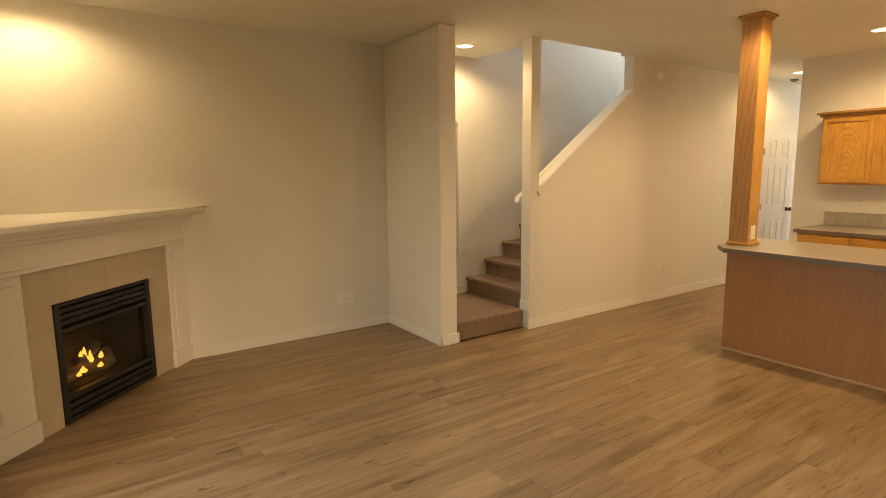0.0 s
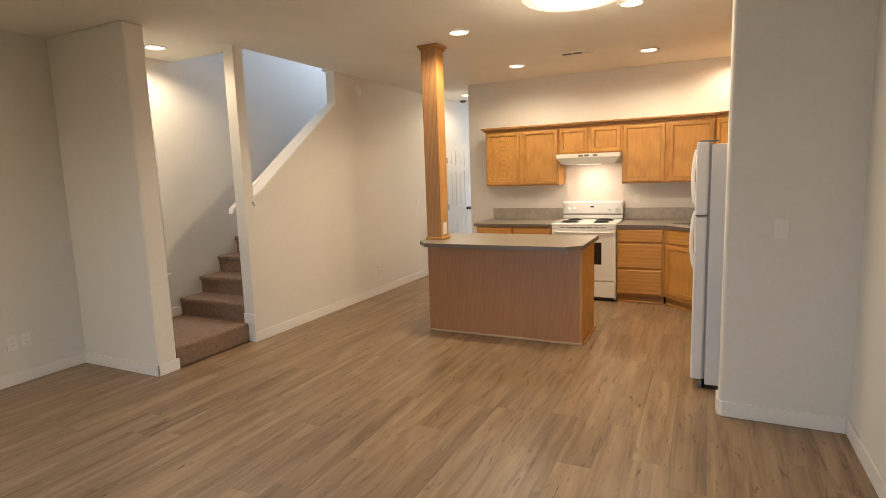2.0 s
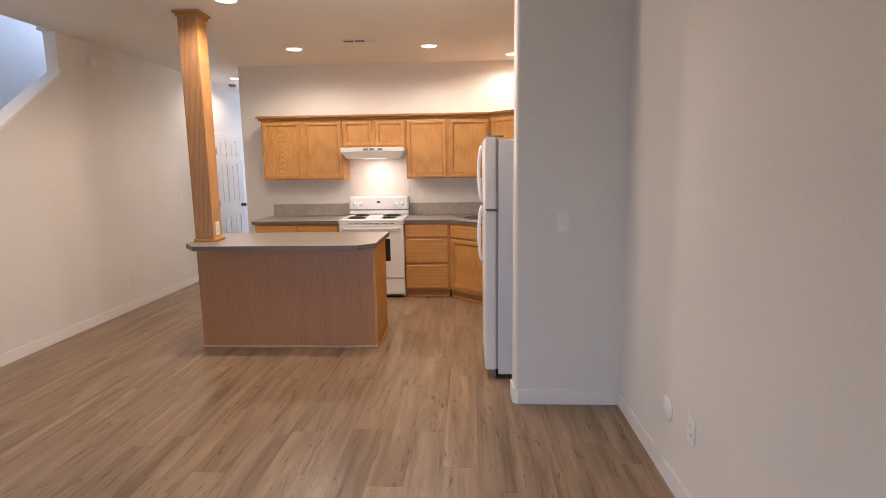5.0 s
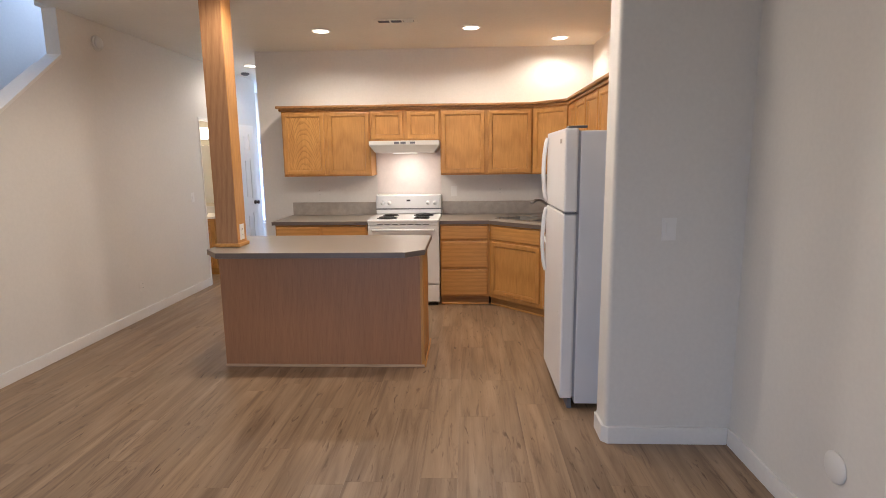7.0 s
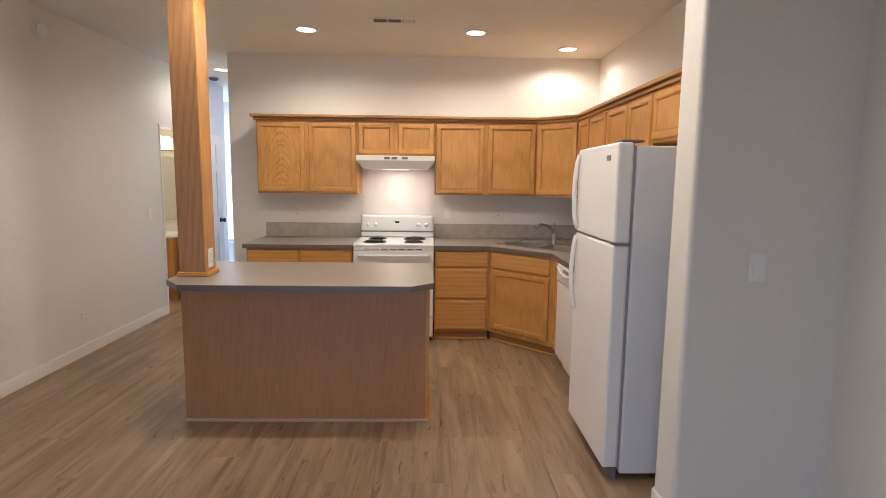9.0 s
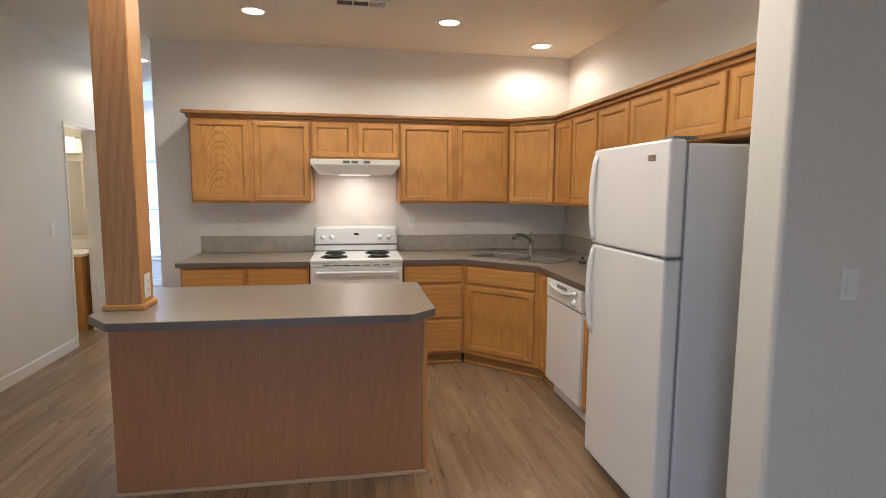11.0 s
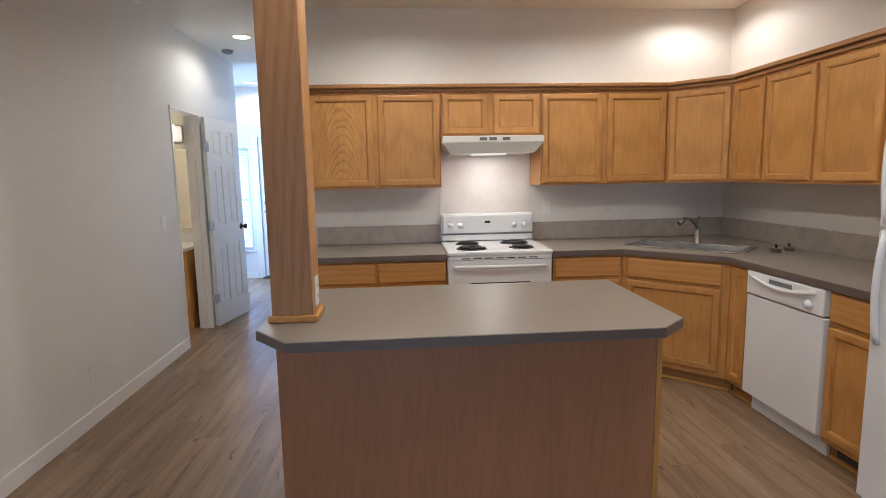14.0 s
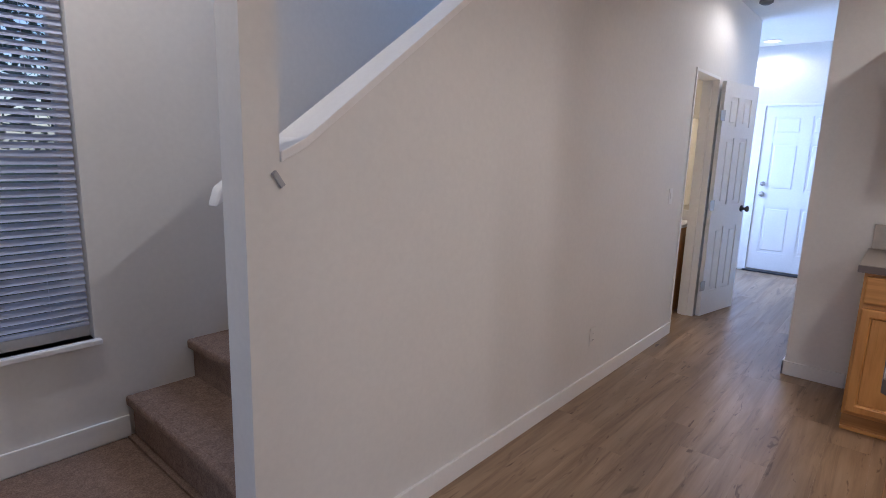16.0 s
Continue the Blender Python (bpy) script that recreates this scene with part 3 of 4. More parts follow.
structure("wall_chimney", boxes((-0.10, 0.34, 0.065, 0.16, 0, 1.249), (1.20, 1.68, 0.065, 0.16, 0, 1.249), (0.34, 1.20, 0.065, 0.16, 0.80, 1.249)), WALL, "angled wall behind the fireplace", "wall").matrix_world = FP

surround = thing("tile_surround", "beige stone tile surround of the fireplace", "tile surround", FP)
for x0, x1, z0, z1 in ((0.172, 0.358, 0, 0.39), (0.172, 0.358, 0.391, 0.778), (1.187, 1.408, 0, 0.39), (1.187, 1.408, 0.391, 0.778), (0.172, 0.48, 0.779, 0.998), (0.481, 0.79, 0.779, 0.998), (0.791, 1.10, 0.779, 0.998), (1.101, 1.408, 0.779, 0.998)):
    part("tile", boxes((x0, x1, 0.0, 0.058, z0, z1), bevel=0.0006), TILE, surround)

insert = thing("gas_fireplace", "black metal gas fireplace insert with burning logs behind glass", "fireplace", FP)
part("face_frame", boxes((0.36, 0.40, -0.012, 0.05, 0.015, 0.776), (1.145, 1.185, -0.012, 0.05, 0.015, 0.776), (0.40, 1.145, -0.012, 0.05, 0.59, 0.615), (0.40, 1.145, -0.012, 0.05, 0.755, 0.776), (0.40, 1.145, -0.012, 0.05, 0.015, 0.04), (0.40, 1.145, -0.012, 0.05, 0.15, 0.185), bevel=0.003), BLACK, insert)
for z in (0.635, 0.672, 0.71):
    part("louvre", profile_y([(0.40, z), (1.145, z), (1.145, z + 0.03), (0.40, z + 0.03)], -0.006, 0.03, 0.004), BLACK, insert)
for z in (0.05, 0.095):
    part("louvre", boxes((0.40, 1.145, -0.006, 0.03, z, z + 0.035), bevel=0.004), BLACK, insert)
part("firebox", boxes((0.36, 0.385, 0.05, 0.42, 0.02, 0.776), (1.16, 1.185, 0.05, 0.42, 0.02, 0.776), (0.385, 1.16, 0.40, 0.42, 0.02, 0.776), (0.385, 1.16, 0.05, 0.40, 0.15, 0.19), (0.385, 1.16, 0.05, 0.40, 0.62, 0.776)), SOOT, insert)
glass = part("glass", boxes((0.40, 1.145, 0.03, 0.034, 0.185, 0.59)), FIRE_GLASS, insert, "dark heat glass")
glass.visible_shadow = False
for k, (x, y, z, ln, a, r) in enumerate(((0.77, 0.26, 0.235, 0.56, 6, 0.045), (0.70, 0.17, 0.225, 0.46, -8, 0.038), (0.80, 0.22, 0.31, 0.38, 24, 0.032), (0.62, 0.2, 0.29, 0.22, -38, 0.026))):
    pts = []
    for i in range(7):
        u = (i / 6 - 0.5) * ln
        pts.append((x + u * math.cos(radians(a)), y + u * math.sin(radians(a)) + 0.012 * math.sin(3 * i + k), z + 0.01 * math.sin(2.2 * i + k)))
    part("log", tube(pts, r, 9), LOG, insert, "charred ceramic log")
for k, (x, y, z, hgt, r) in enumerate(((0.70, 0.17, 0.26, 0.11, 0.026), (0.745, 0.19, 0.26, 0.12, 0.028), (0.785, 0.18, 0.26, 0.085, 0.022), (0.66, 0.12, 0.235, 0.045, 0.024), (0.88, 0.18, 0.26, 0.05, 0.018), (0.62, 0.12, 0.225, 0.03, 0.018), (0.80, 0.12, 0.225, 0.035, 0.020))):
    bm = lathe([(r * 0.45, 0), (r, hgt * 0.22), (r * 0.75, hgt * 0.5), (r * 0.35, hgt * 0.8), (0.002, hgt)], 9)
    for v in bm.verts:
        v.co.x += 0.25 * r * math.sin(v.co.z * 60 + k)
        v.co += Vector((x, y, z))
    part("flame", bm, FLAME, insert, "orange gas flame", True)


# ---- cabinets ----
def ring(bm, loops):
    """Closes a run of rectangles (x0, x1, z0, z1, y) into one framed skin."""
    rows = [[bm.verts.new(p) for p in ((x0, y, z0), (x1, y, z0), (x1, y, z1), (x0, y, z1))] for x0, x1, z0, z1, y in loops]
    for a, b in zip(rows, rows[1:]):
        for i in range(4):
            bm.faces.new((a[i], a[(i + 1) % 4], b[(i + 1) % 4], b[i]))
    return rows


def shaker(name, x0, x1, z0, z1, parent, drawer=False, panel=None):
    """A door or drawer front, proud of the cabinet's face; doors have a moulded frame round a recessed panel."""
    t, r, e = 0.020, 0.050, 0.006
    def at(d, y):
        return (x0 + d, x1 - d, z0 + d, z1 - d, y)
    bm = bmesh.new()
    if drawer:
        rows = ring(bm, [at(0, -0.001), at(0, -t + e), at(0.004, -t + 0.002), at(0.009, -t)])
        bm.faces.new(rows[-1])
        bmesh.ops.recalc_face_normals(bm, faces=bm.faces)
        return part(name, bm, OAK_H, parent)
    ring(bm, [at(0, -0.001), at(0, -t + e), at(0.003, -t + 0.002), at(0.008, -t), at(r - 0.012, -t), at(r - 0.010, -t + 0.003), at(r - 0.004, -t + 0.005), at(r, -t + 0.014), at(r, -0.001)])
    bmesh.ops.recalc_face_normals(bm, faces=bm.faces)
    door = part(name, bm, OAK, parent)
    part("panel", boxes((x0 + r + 0.0015, x1 - r - 0.0015, -0.008, -0.001, z0 + r + 0.0015, z1 - r - 0.0015)), panel or OAK, door)
    return door


def cabinet(name, label, m, w, depth, z0, z1, fronts, toe=0.0, group="", body=None):
    """x along the face from its left end, -y out of the face. fronts: (kind, x0, x1, z0, z1)."""
    cab = thing(name, label, "cabinet", m, group)
    part("body", body or boxes((0, w, 0, depth, z0 + toe, z1), bevel=0.002), OAK, cab)
    if toe:
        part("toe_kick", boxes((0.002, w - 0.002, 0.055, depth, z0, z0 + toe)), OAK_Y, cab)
        part("shoe_moulding", boxes((0.002, w - 0.002, 0.040, 0.0545, z0, z0 + 0.02), bevel=0.005), OAK_H, cab)
    for kind, x0, x1, a, b in fronts:
        shaker(kind, x0, x1, a, b, cab, kind == "drawer_front")
    return cab


UF, UB, UT = 6.745, 1.37, 2.075
G1, G2 = "upper kitchen cabinets", "base kitchen cabinets"


def pair(w, a, b):
    return [("door", 0.012, w / 2 - 0.020, a, b), ("door", w / 2 + 0.020, w - 0.012, a, b)]


ud = KW - UF - 0.001
w = 2.575 - 1.603
fronts = pair(w, UB + 0.018, UT - 0.02)
cab = cabinet("wall_cabinet", "honey oak wall cabinet with two doors, one with bold grain", pose(UF, 2.575, 0, 0, 0, -90), w, ud, UB, UT, fronts[1:], group=G1)
shaker(*fronts[0], cab, False, OAK_FIG)
w = 1.600 - 0.845
cabinet("wall_cabinet", "short honey oak wall cabinet above the range hood", pose(UF, 1.600, 0, 0, 0, -90), w, ud, 1.745, UT, pair(w, 1.765, UT - 0.02), group=G1)
w = 0.842 + 0.153
cabinet("wall_cabinet", "honey oak wall cabinet with two shaker doors", pose(UF, 0.842, 0, 0, 0, -90), w, ud, UB, UT, pair(w, UB + 0.018, UT - 0.02), group=G1)
# corner unit across the corner
UR = -0.485
KQ = math.sqrt(0.5)


def diagonal_unit(name, label, p, side, z0, z1, group):
    """A corner cabinet whose face runs from p across the corner; side is the face's reach along each wall."""
    cab = thing(name, label, "cabinet", pose(p[0], p[1], 0, 0, 0, -135), group)
    plan = [(p[0], p[1]), (p[0] - side, p[1] - side), (p[0] - side, RW + 0.001), (KW - 0.001, RW + 0.001), (KW - 0.001, p[1])]
    local = [(-(x - p[0] + y - p[1]) * KQ, (x - p[0] - y + p[1]) * KQ) for x, y in plan]
    bm = prism(local, z0, z1)
    bmesh.ops.recalc_face_normals(bm, faces=bm.faces)
    part("body", bm, OAK, cab)
    return cab, side / KQ


cab, dw_ = diagonal_unit("wall_cabinet", "honey oak corner wall cabinet with one angled door", (UF, -0.155), 0.33, UB, UT, G1)
shaker("door", 0.022, dw_ - 0.022, UB + 0.018, UT - 0.02, cab)
rd = UR - RW - 0.001
RUNS = [(6.413, 6.062, UB, 1, "narrow honey oak wall cabinet beside the corner"), (6.060, 5.165, UB, 2, "honey oak wall cabinet with two shaker doors above the counter"), (5.163, 4.737, UB, 1, "honey oak wall cabinet with one shaker door beside the fridge"), (4.735, 3.765, 1.755, 2, "short honey oak wall cabinet above the fridge")]
for x0, x1, zb, doors, label in RUNS:
    w = x0 - x1
    fronts = pair(w, zb + 0.018, UT - 0.02) if doors == 2 else [("door", 0.018, w - 0.018, zb + 0.018, UT - 0.02)]
    cabinet("wall_cabinet", label, pose(x0, UR, 0, 0, 0, 180), w, rd, zb, UT, fronts, group=G1)

# crown along the tops
crown = thing("crown_moulding", "dark-stained oak crown moulding along the wall cabinet tops", "moulding")
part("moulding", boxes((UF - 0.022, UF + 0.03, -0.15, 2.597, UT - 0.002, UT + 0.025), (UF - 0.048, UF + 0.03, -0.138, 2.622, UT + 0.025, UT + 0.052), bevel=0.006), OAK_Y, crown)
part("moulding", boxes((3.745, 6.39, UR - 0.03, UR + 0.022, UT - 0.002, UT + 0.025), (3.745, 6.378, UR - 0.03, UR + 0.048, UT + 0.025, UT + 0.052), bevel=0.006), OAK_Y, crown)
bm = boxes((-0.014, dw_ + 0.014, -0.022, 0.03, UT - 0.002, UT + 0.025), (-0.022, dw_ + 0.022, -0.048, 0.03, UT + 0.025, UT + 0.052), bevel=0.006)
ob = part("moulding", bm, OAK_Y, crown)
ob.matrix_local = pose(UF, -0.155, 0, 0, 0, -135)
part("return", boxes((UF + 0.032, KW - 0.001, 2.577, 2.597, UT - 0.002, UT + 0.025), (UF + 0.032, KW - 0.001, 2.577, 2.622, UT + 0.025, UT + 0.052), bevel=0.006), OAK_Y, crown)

# base cabinets
BF, CT, CB = 6.385, 0.912, 0.872
bd = KW - BF - 0.001
w = 2.585 - 1.606
cabinet("base_cabinet", "honey oak base cabinet with drawers over doors beside the stove", pose(BF, 2.585, 0, 0, 0, -90), w, bd, 0, CB - 0.001, [("drawer_front", 0.012, w / 2 - 0.012, 0.715, 0.855), ("drawer_front", w / 2 + 0.012, w - 0.012, 0.715, 0.855)] + pair(w, 0.125, 0.69), 0.105, G2)
w = 0.838 - 0.326
cabinet("base_cabinet", "honey oak base cabinet with three drawers beside the stove", pose(BF, 0.838, 0, 0, 0, -90), w, bd, 0, CB - 0.001, [("drawer_front", 0.012, w - 0.02, 0.715, 0.855), ("drawer_front", 0.012, w - 0.02, 0.415, 0.690), ("drawer_front", 0.012, w - 0.02, 0.115, 0.390)], 0.095, G2)
BR = -0.180
cab, dw2 = diagonal_unit("base_cabinet", "honey oak corner sink cabinet with angled door and false drawer", (BF, 0.324), 0.504, 0.095, 0.70, G2)
shaker("drawer_front", 0.04, dw2 - 0.05, 0.715, 0.855, cab, True)
shaker("door", 0.04, dw2 - 0.05, 0.135, 0.690, cab)
part("face_frame", boxes((0.0, dw2, 0.0, 0.02, 0.7005, CB - 0.001)), OAK, cab)
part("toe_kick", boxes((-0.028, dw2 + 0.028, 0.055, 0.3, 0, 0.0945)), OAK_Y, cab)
part("shoe_moulding", boxes((-0.02, dw2 + 0.02, 0.040, 0.0545, 0, 0.0195), bevel=0.005), OAK_H, cab)
rbd = BR - RW - 0.001
w = 5.879 - 5.668
cabinet("base_cabinet", "narrow honey oak base cabinet door beside the dishwasher", pose(5.879, BR, 0, 0, 0, 180), w, rbd, 0, CB - 0.001, [("door", 0.03, w - 0.012, 0.125, 0.855)], 0.095, G2)
w = 5.055 - 4.66
fridge_base = cabinet("base_cabinet", "narrow honey oak base cabinet with a drawer beside the fridge", pose(5.055, BR, 0, 0, 0, 180), w, rbd, 0, CB - 0.001, [("drawer_front", 0.012, w - 0.012, 0.715, 0.855), ("door", 0.012, w - 0.012, 0.125, 0.69)], 0.095, G2)

part("toe_register", boxes((0.05, 0.31, 0.047, 0.0545, 0.028, 0.088), bevel=0.002), SLOT, fridge_base, "dark metal heat register in the toe kick")

# worktops
worktop_l = thing("worktop", "grey-brown laminate worktop with backsplash beside the stove", "worktop")
part("top", boxes((BF - 0.028, KW - 0.002, 1.604, 2.615, CB, CT), bevel=0.005), LAMINATE, worktop_l)
part("backsplash", boxes((KW - 0.024, KW - 0.002, 1.604, 2.60, CT + 0.0005, 1.06), bevel=0.002), SPLASH, worktop_l)
E2 = 0.028
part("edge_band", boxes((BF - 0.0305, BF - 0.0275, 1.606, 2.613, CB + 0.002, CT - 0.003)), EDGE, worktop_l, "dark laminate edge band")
pts = [(BF - E2, 0.841), (BF - E2, 0.336), (5.885, BR + E2), (4.645, BR + E2), (4.645, RW + 0.002), (KW - 0.002, RW + 0.002), (KW - 0.002, 0.841)]
worktop_r = thing("worktop", "grey-brown laminate corner worktop holding the sink", "worktop")
# the sink's cutout, along the diagonal
sc = Vector((6.385, -0.178))
ux, uy = Vector((-KQ, -KQ)), Vector((KQ, -KQ))
SW, SD = 0.40, 0.22
hole = [sc + ux * a + uy * b for a, b in ((-SW + 0.02, -SD + 0.02), (SW - 0.02, -SD + 0.02), (SW - 0.02, SD - 0.02), (-SW + 0.02, SD - 0.02))]
bm = bmesh.new()
for z, flip in ((CT, False), (CB, True)):
    o = [bm.verts.new((x, y, z)) for x, y in pts]
    i_ = [bm.verts.new((p.x, p.y, z)) for p in hole]
    es = [bm.edges.new((o[i], o[(i + 1) % len(o)])) for i in range(len(o))] + [bm.edges.new((i_[i], i_[(i + 1) % 4])) for i in range(4)]
    bmesh.ops.triangle_fill(bm, use_beauty=True, use_dissolve=False, edges=es)
    if z == CT:
        to, ti = o, i_
    else:
        for ring_a, ring_b in ((to, o), (ti, i_)):
            for i in range(len(ring_a)):
                j = (i + 1) % len(ring_a)
                bm.faces.new((ring_a[i], ring_a[j], ring_b[j], ring_b[i]))
bmesh.ops.recalc_face_normals(bm, faces=bm.faces)
part("top", bm, LAMINATE, worktop_r)
part("backsplash", boxes((KW - 0.024, KW - 0.002, RW + 0.024, 0.841, CT + 0.0005, 1.06), bevel=0.002), SPLASH, worktop_r)
part("backsplash", boxes((4.645, KW - 0.002, RW + 0.002, RW + 0.024, CT + 0.0005, 1.06), bevel=0.002), SPLASH, worktop_r)

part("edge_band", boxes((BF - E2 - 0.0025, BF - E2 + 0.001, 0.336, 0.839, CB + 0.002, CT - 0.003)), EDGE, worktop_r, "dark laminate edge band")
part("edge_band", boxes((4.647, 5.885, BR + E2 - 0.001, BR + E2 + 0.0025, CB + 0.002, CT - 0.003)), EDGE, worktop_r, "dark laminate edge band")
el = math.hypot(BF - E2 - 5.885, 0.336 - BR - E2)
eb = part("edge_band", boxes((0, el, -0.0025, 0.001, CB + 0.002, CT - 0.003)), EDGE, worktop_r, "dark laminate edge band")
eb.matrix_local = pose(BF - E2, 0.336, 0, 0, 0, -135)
# sink across the corner
sink = thing("kitchen_sink", "stainless steel double-bowl drop-in sink", "sink", Matrix.Translation((sc.x, sc.y, CT)) @ pose(0, 0, 0, 0, 0, -135))
bm = bmesh.new()
bowls = [(-SW + 0.045, -0.02, -SD + 0.04, SD - 0.075), (0.02, SW - 0.045, -SD + 0.04, SD - 0.075)]
for x0, x1, y0, y1 in ((-SW, SW, -SD, -SD + 0.04), (-SW, SW, SD - 0.075, SD), (-SW, -SW + 0.045, -SD + 0.04, SD - 0.075), (SW - 0.045, SW, -SD + 0.04, SD - 0.075), (-0.02, 0.02, -SD + 0.04, SD - 0.075)):
    box(bm, x0, x1, y0, y1, 0.0005, 0.009, bevel=0.003)
part("rim", bm, STEEL, sink)
for x0, x1, y0, y1 in bowls:
    bm = bmesh.new()
    i, d = 0.03, 0.17
    a = [bm.verts.new(p) for p in ((x0, y0, 0.006), (x1, y0, 0.006), (x1, y1, 0.006), (x0, y1, 0.006))]
    b = [bm.verts.new(p) for p in ((x0 + i, y0 + i, -d), (x1 - i, y0 + i, -d), (x1 - i, y1 - i, -d), (x0 + i, y1 - i, -d))]
    for q in range(4):
        bm.faces.new((a[q], a[(q + 1) % 4], b[(q + 1) % 4], b[q]))
    bm.faces.new(b)
    bowl = part("bowl", bm, BOWL, sink)
    sol = bowl.modifiers.new("thick", "SOLIDIFY")
    sol.thickness = 0.002
    part("drain", lathe([(0.04, -0.168), (0.04, -0.164), (0.02, -0.164)], 16, "z", ((x0 + x1) / 2, (y0 + y1) / 2, 0)), CHROME, bowl)

faucet = thing("faucet", "brushed nickel single-lever kitchen faucet", "faucet", Matrix.Translation((sc.x, sc.y, CT + 0.006)) @ pose(0, 0, 0, 0, 0, -135))
fy = SD - 0.04
part("base", lathe([(0.032, 0), (0.030, 0.012), (0.022, 0.02), (0.020, 0.12), (0.022, 0.125)], 18, "z", (0, fy, 0)), CHROME, faucet, "", True)
part("spout", tube([(0, fy, 0.09), (-0.01, fy - 0.03, 0.145), (-0.03, fy - 0.09, 0.185), (-0.05, fy - 0.15, 0.195), (-0.06, fy - 0.18, 0.18)], 0.012), CHROME, faucet, "", True)
part("spray_head", tube([(-0.05, fy - 0.155, 0.193), (-0.07, fy - 0.205, 0.165)], 0.017), CHROME, faucet, "", True)
part("lever", tube([(0, fy, 0.125), (0.0, fy + 0.005, 0.16), (0.01, fy - 0.02, 0.205)], 0.008), CHROME, faucet, "", True)

for x, y in ((6.01, -0.57), (6.05, -0.69)):
    stopper = thing("sink_strainer", "steel sink strainer basket lying on the worktop", "strainer", pose(x, y, CT), "strainers on the worktop")
    part("basket", lathe([(0.028, 0), (0.03, 0.018), (0.038, 0.022), (0.038, 0.026), (0.006, 0.026)], 18), CHROME, stopper, "", True)
    part("knob", lathe([(0.006, 0.026), (0.006, 0.038), (0.012, 0.042), (0.008, 0.05)], 12), BLACK, stopper, "", True)

# ---- island with its post ----
island = thing("kitchen_island", "kitchen island with reddish oak veneer panels and grey-brown laminate top", "island")
IX0, IX1, IY0, IY1 = 4.635, 5.245, 0.885, 2.395
part("front_panel", boxes((IX0, IX0 + 0.02, IY0 + 0.02, IY1, 0.018, CB - 0.001)), PANEL, island, "reddish oak veneer panel")
part("body", boxes((IX0 + 0.0205, IX1, IY0 + 0.006, IY1 - 0.004, 0.0, CB - 0.001)), OAK, island)
part("corner_trim", boxes((IX0 - 0.004, IX0 + 0.03, IY0 - 0.004, IY0 + 0.0195, 0.0, CB - 0.001), bevel=0.003), OAK, island)
part("base_trim", boxes((IX0 - 0.016, IX0 - 0.0005, IY0 - 0.004, IY1 + 0.004, 0, 0.020), bevel=0.005), BASE_TRIM, island, "pale oak shoe moulding")
part("end_base_trim", boxes((IX0 - 0.004, IX1, IY0 - 0.016, IY0 - 0.0045, 0, 0.020), bevel=0.004), OAK_H, island)
top = [(4.41, 0.985), (4.53, 0.857), (5.29, 0.857), (5.29, 2.45), (4.58, 2.45), (4.41, 2.31)]
bm = prism(top, CB, CT, 0.004)
bmesh.ops.recalc_face_normals(bm, faces=bm.faces)
part("countertop", bm, LAMINATE, island, "grey-brown laminate top with clipped corners")

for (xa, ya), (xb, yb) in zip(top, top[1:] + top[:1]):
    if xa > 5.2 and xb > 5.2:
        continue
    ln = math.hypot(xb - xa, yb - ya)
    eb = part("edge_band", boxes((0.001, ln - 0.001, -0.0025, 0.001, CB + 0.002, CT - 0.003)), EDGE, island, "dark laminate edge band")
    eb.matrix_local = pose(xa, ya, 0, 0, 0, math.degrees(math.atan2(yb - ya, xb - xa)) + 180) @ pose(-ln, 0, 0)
post_ = thing("oak_post", "square honey oak post from the island to the ceiling", "post")
PX, PY, PH = 4.748, 2.330, 0.078
part("shaft", boxes((PX - PH, PX + PH, PY - PH, PY + PH, CT + 0.001, CEIL - 0.001), bevel=0.003), POST_OAK, post_)
# thin added sheet that darkens the shaded front; the post has no such board
part("front_board", boxes((PX - PH - 0.007, PX - PH - 0.0005, PY - PH + 0.002, PY + PH, CT + 0.030, CEIL - 0.046), bevel=0.0015), POST_SHADED, post_, "added sheet on the oak post's front, with shade in its colour")
part("base_moulding", boxes((PX - PH - 0.016, PX + PH + 0.016, PY - PH - 0.016, PY + PH + 0.016, CT + 0.0008, CT + 0.028), bevel=0.006), OAK_H, post_)
part("top_moulding", boxes((PX - PH - 0.014, PX + PH + 0.014, PY - PH - 0.014, PY + PH + 0.014, CEIL - 0.045, CEIL - 0.02), (PX - PH - 0.03, PX + PH + 0.03, PY - PH - 0.03, PY + PH + 0.03, CEIL - 0.022, CEIL - 0.0008), bevel=0.005), OAK_Y, post_)

# ---- stove ----
stove = thing("electric_range", "white electric range with four black coil burners", "stove", pose(6.36, 1.598, 0, 0, 0, -90))
SWd, SDp = 0.750, KW - 6.36 - 0.02
part("body", boxes((0, SWd, 0.03, SDp, 0.02, 0.895), bevel=0.003), APPLIANCE, stove)
part("cooktop", boxes((-0.002, SWd + 0.002, -0.012, SDp, 0.895, 0.925), bevel=0.010), APPLIANCE, stove)
part("backguard", profile_y([(0.0, 0.93), (SWd, 0.93), (SWd, 1.15), (0.0, 1.15)], SDp - 0.115, SDp, 0.014), APPLIANCE, stove)
part("control_panel", boxes((0.02, SWd - 0.02, SDp - 0.122, SDp - 0.113, 0.995, 1.135), bevel=0.004), APPLIANCE, stove)
part("seam", boxes((0.004, SWd - 0.004, SDp - 0.1195, SDp - 0.10, 0.979, 0.993)), GASKET, stove)
part("clock", boxes((SWd / 2 - 0.022, SWd / 2 + 0.022, SDp - 0.126, SDp - 0.121, 1.072, 1.092)), BLACK, stove)
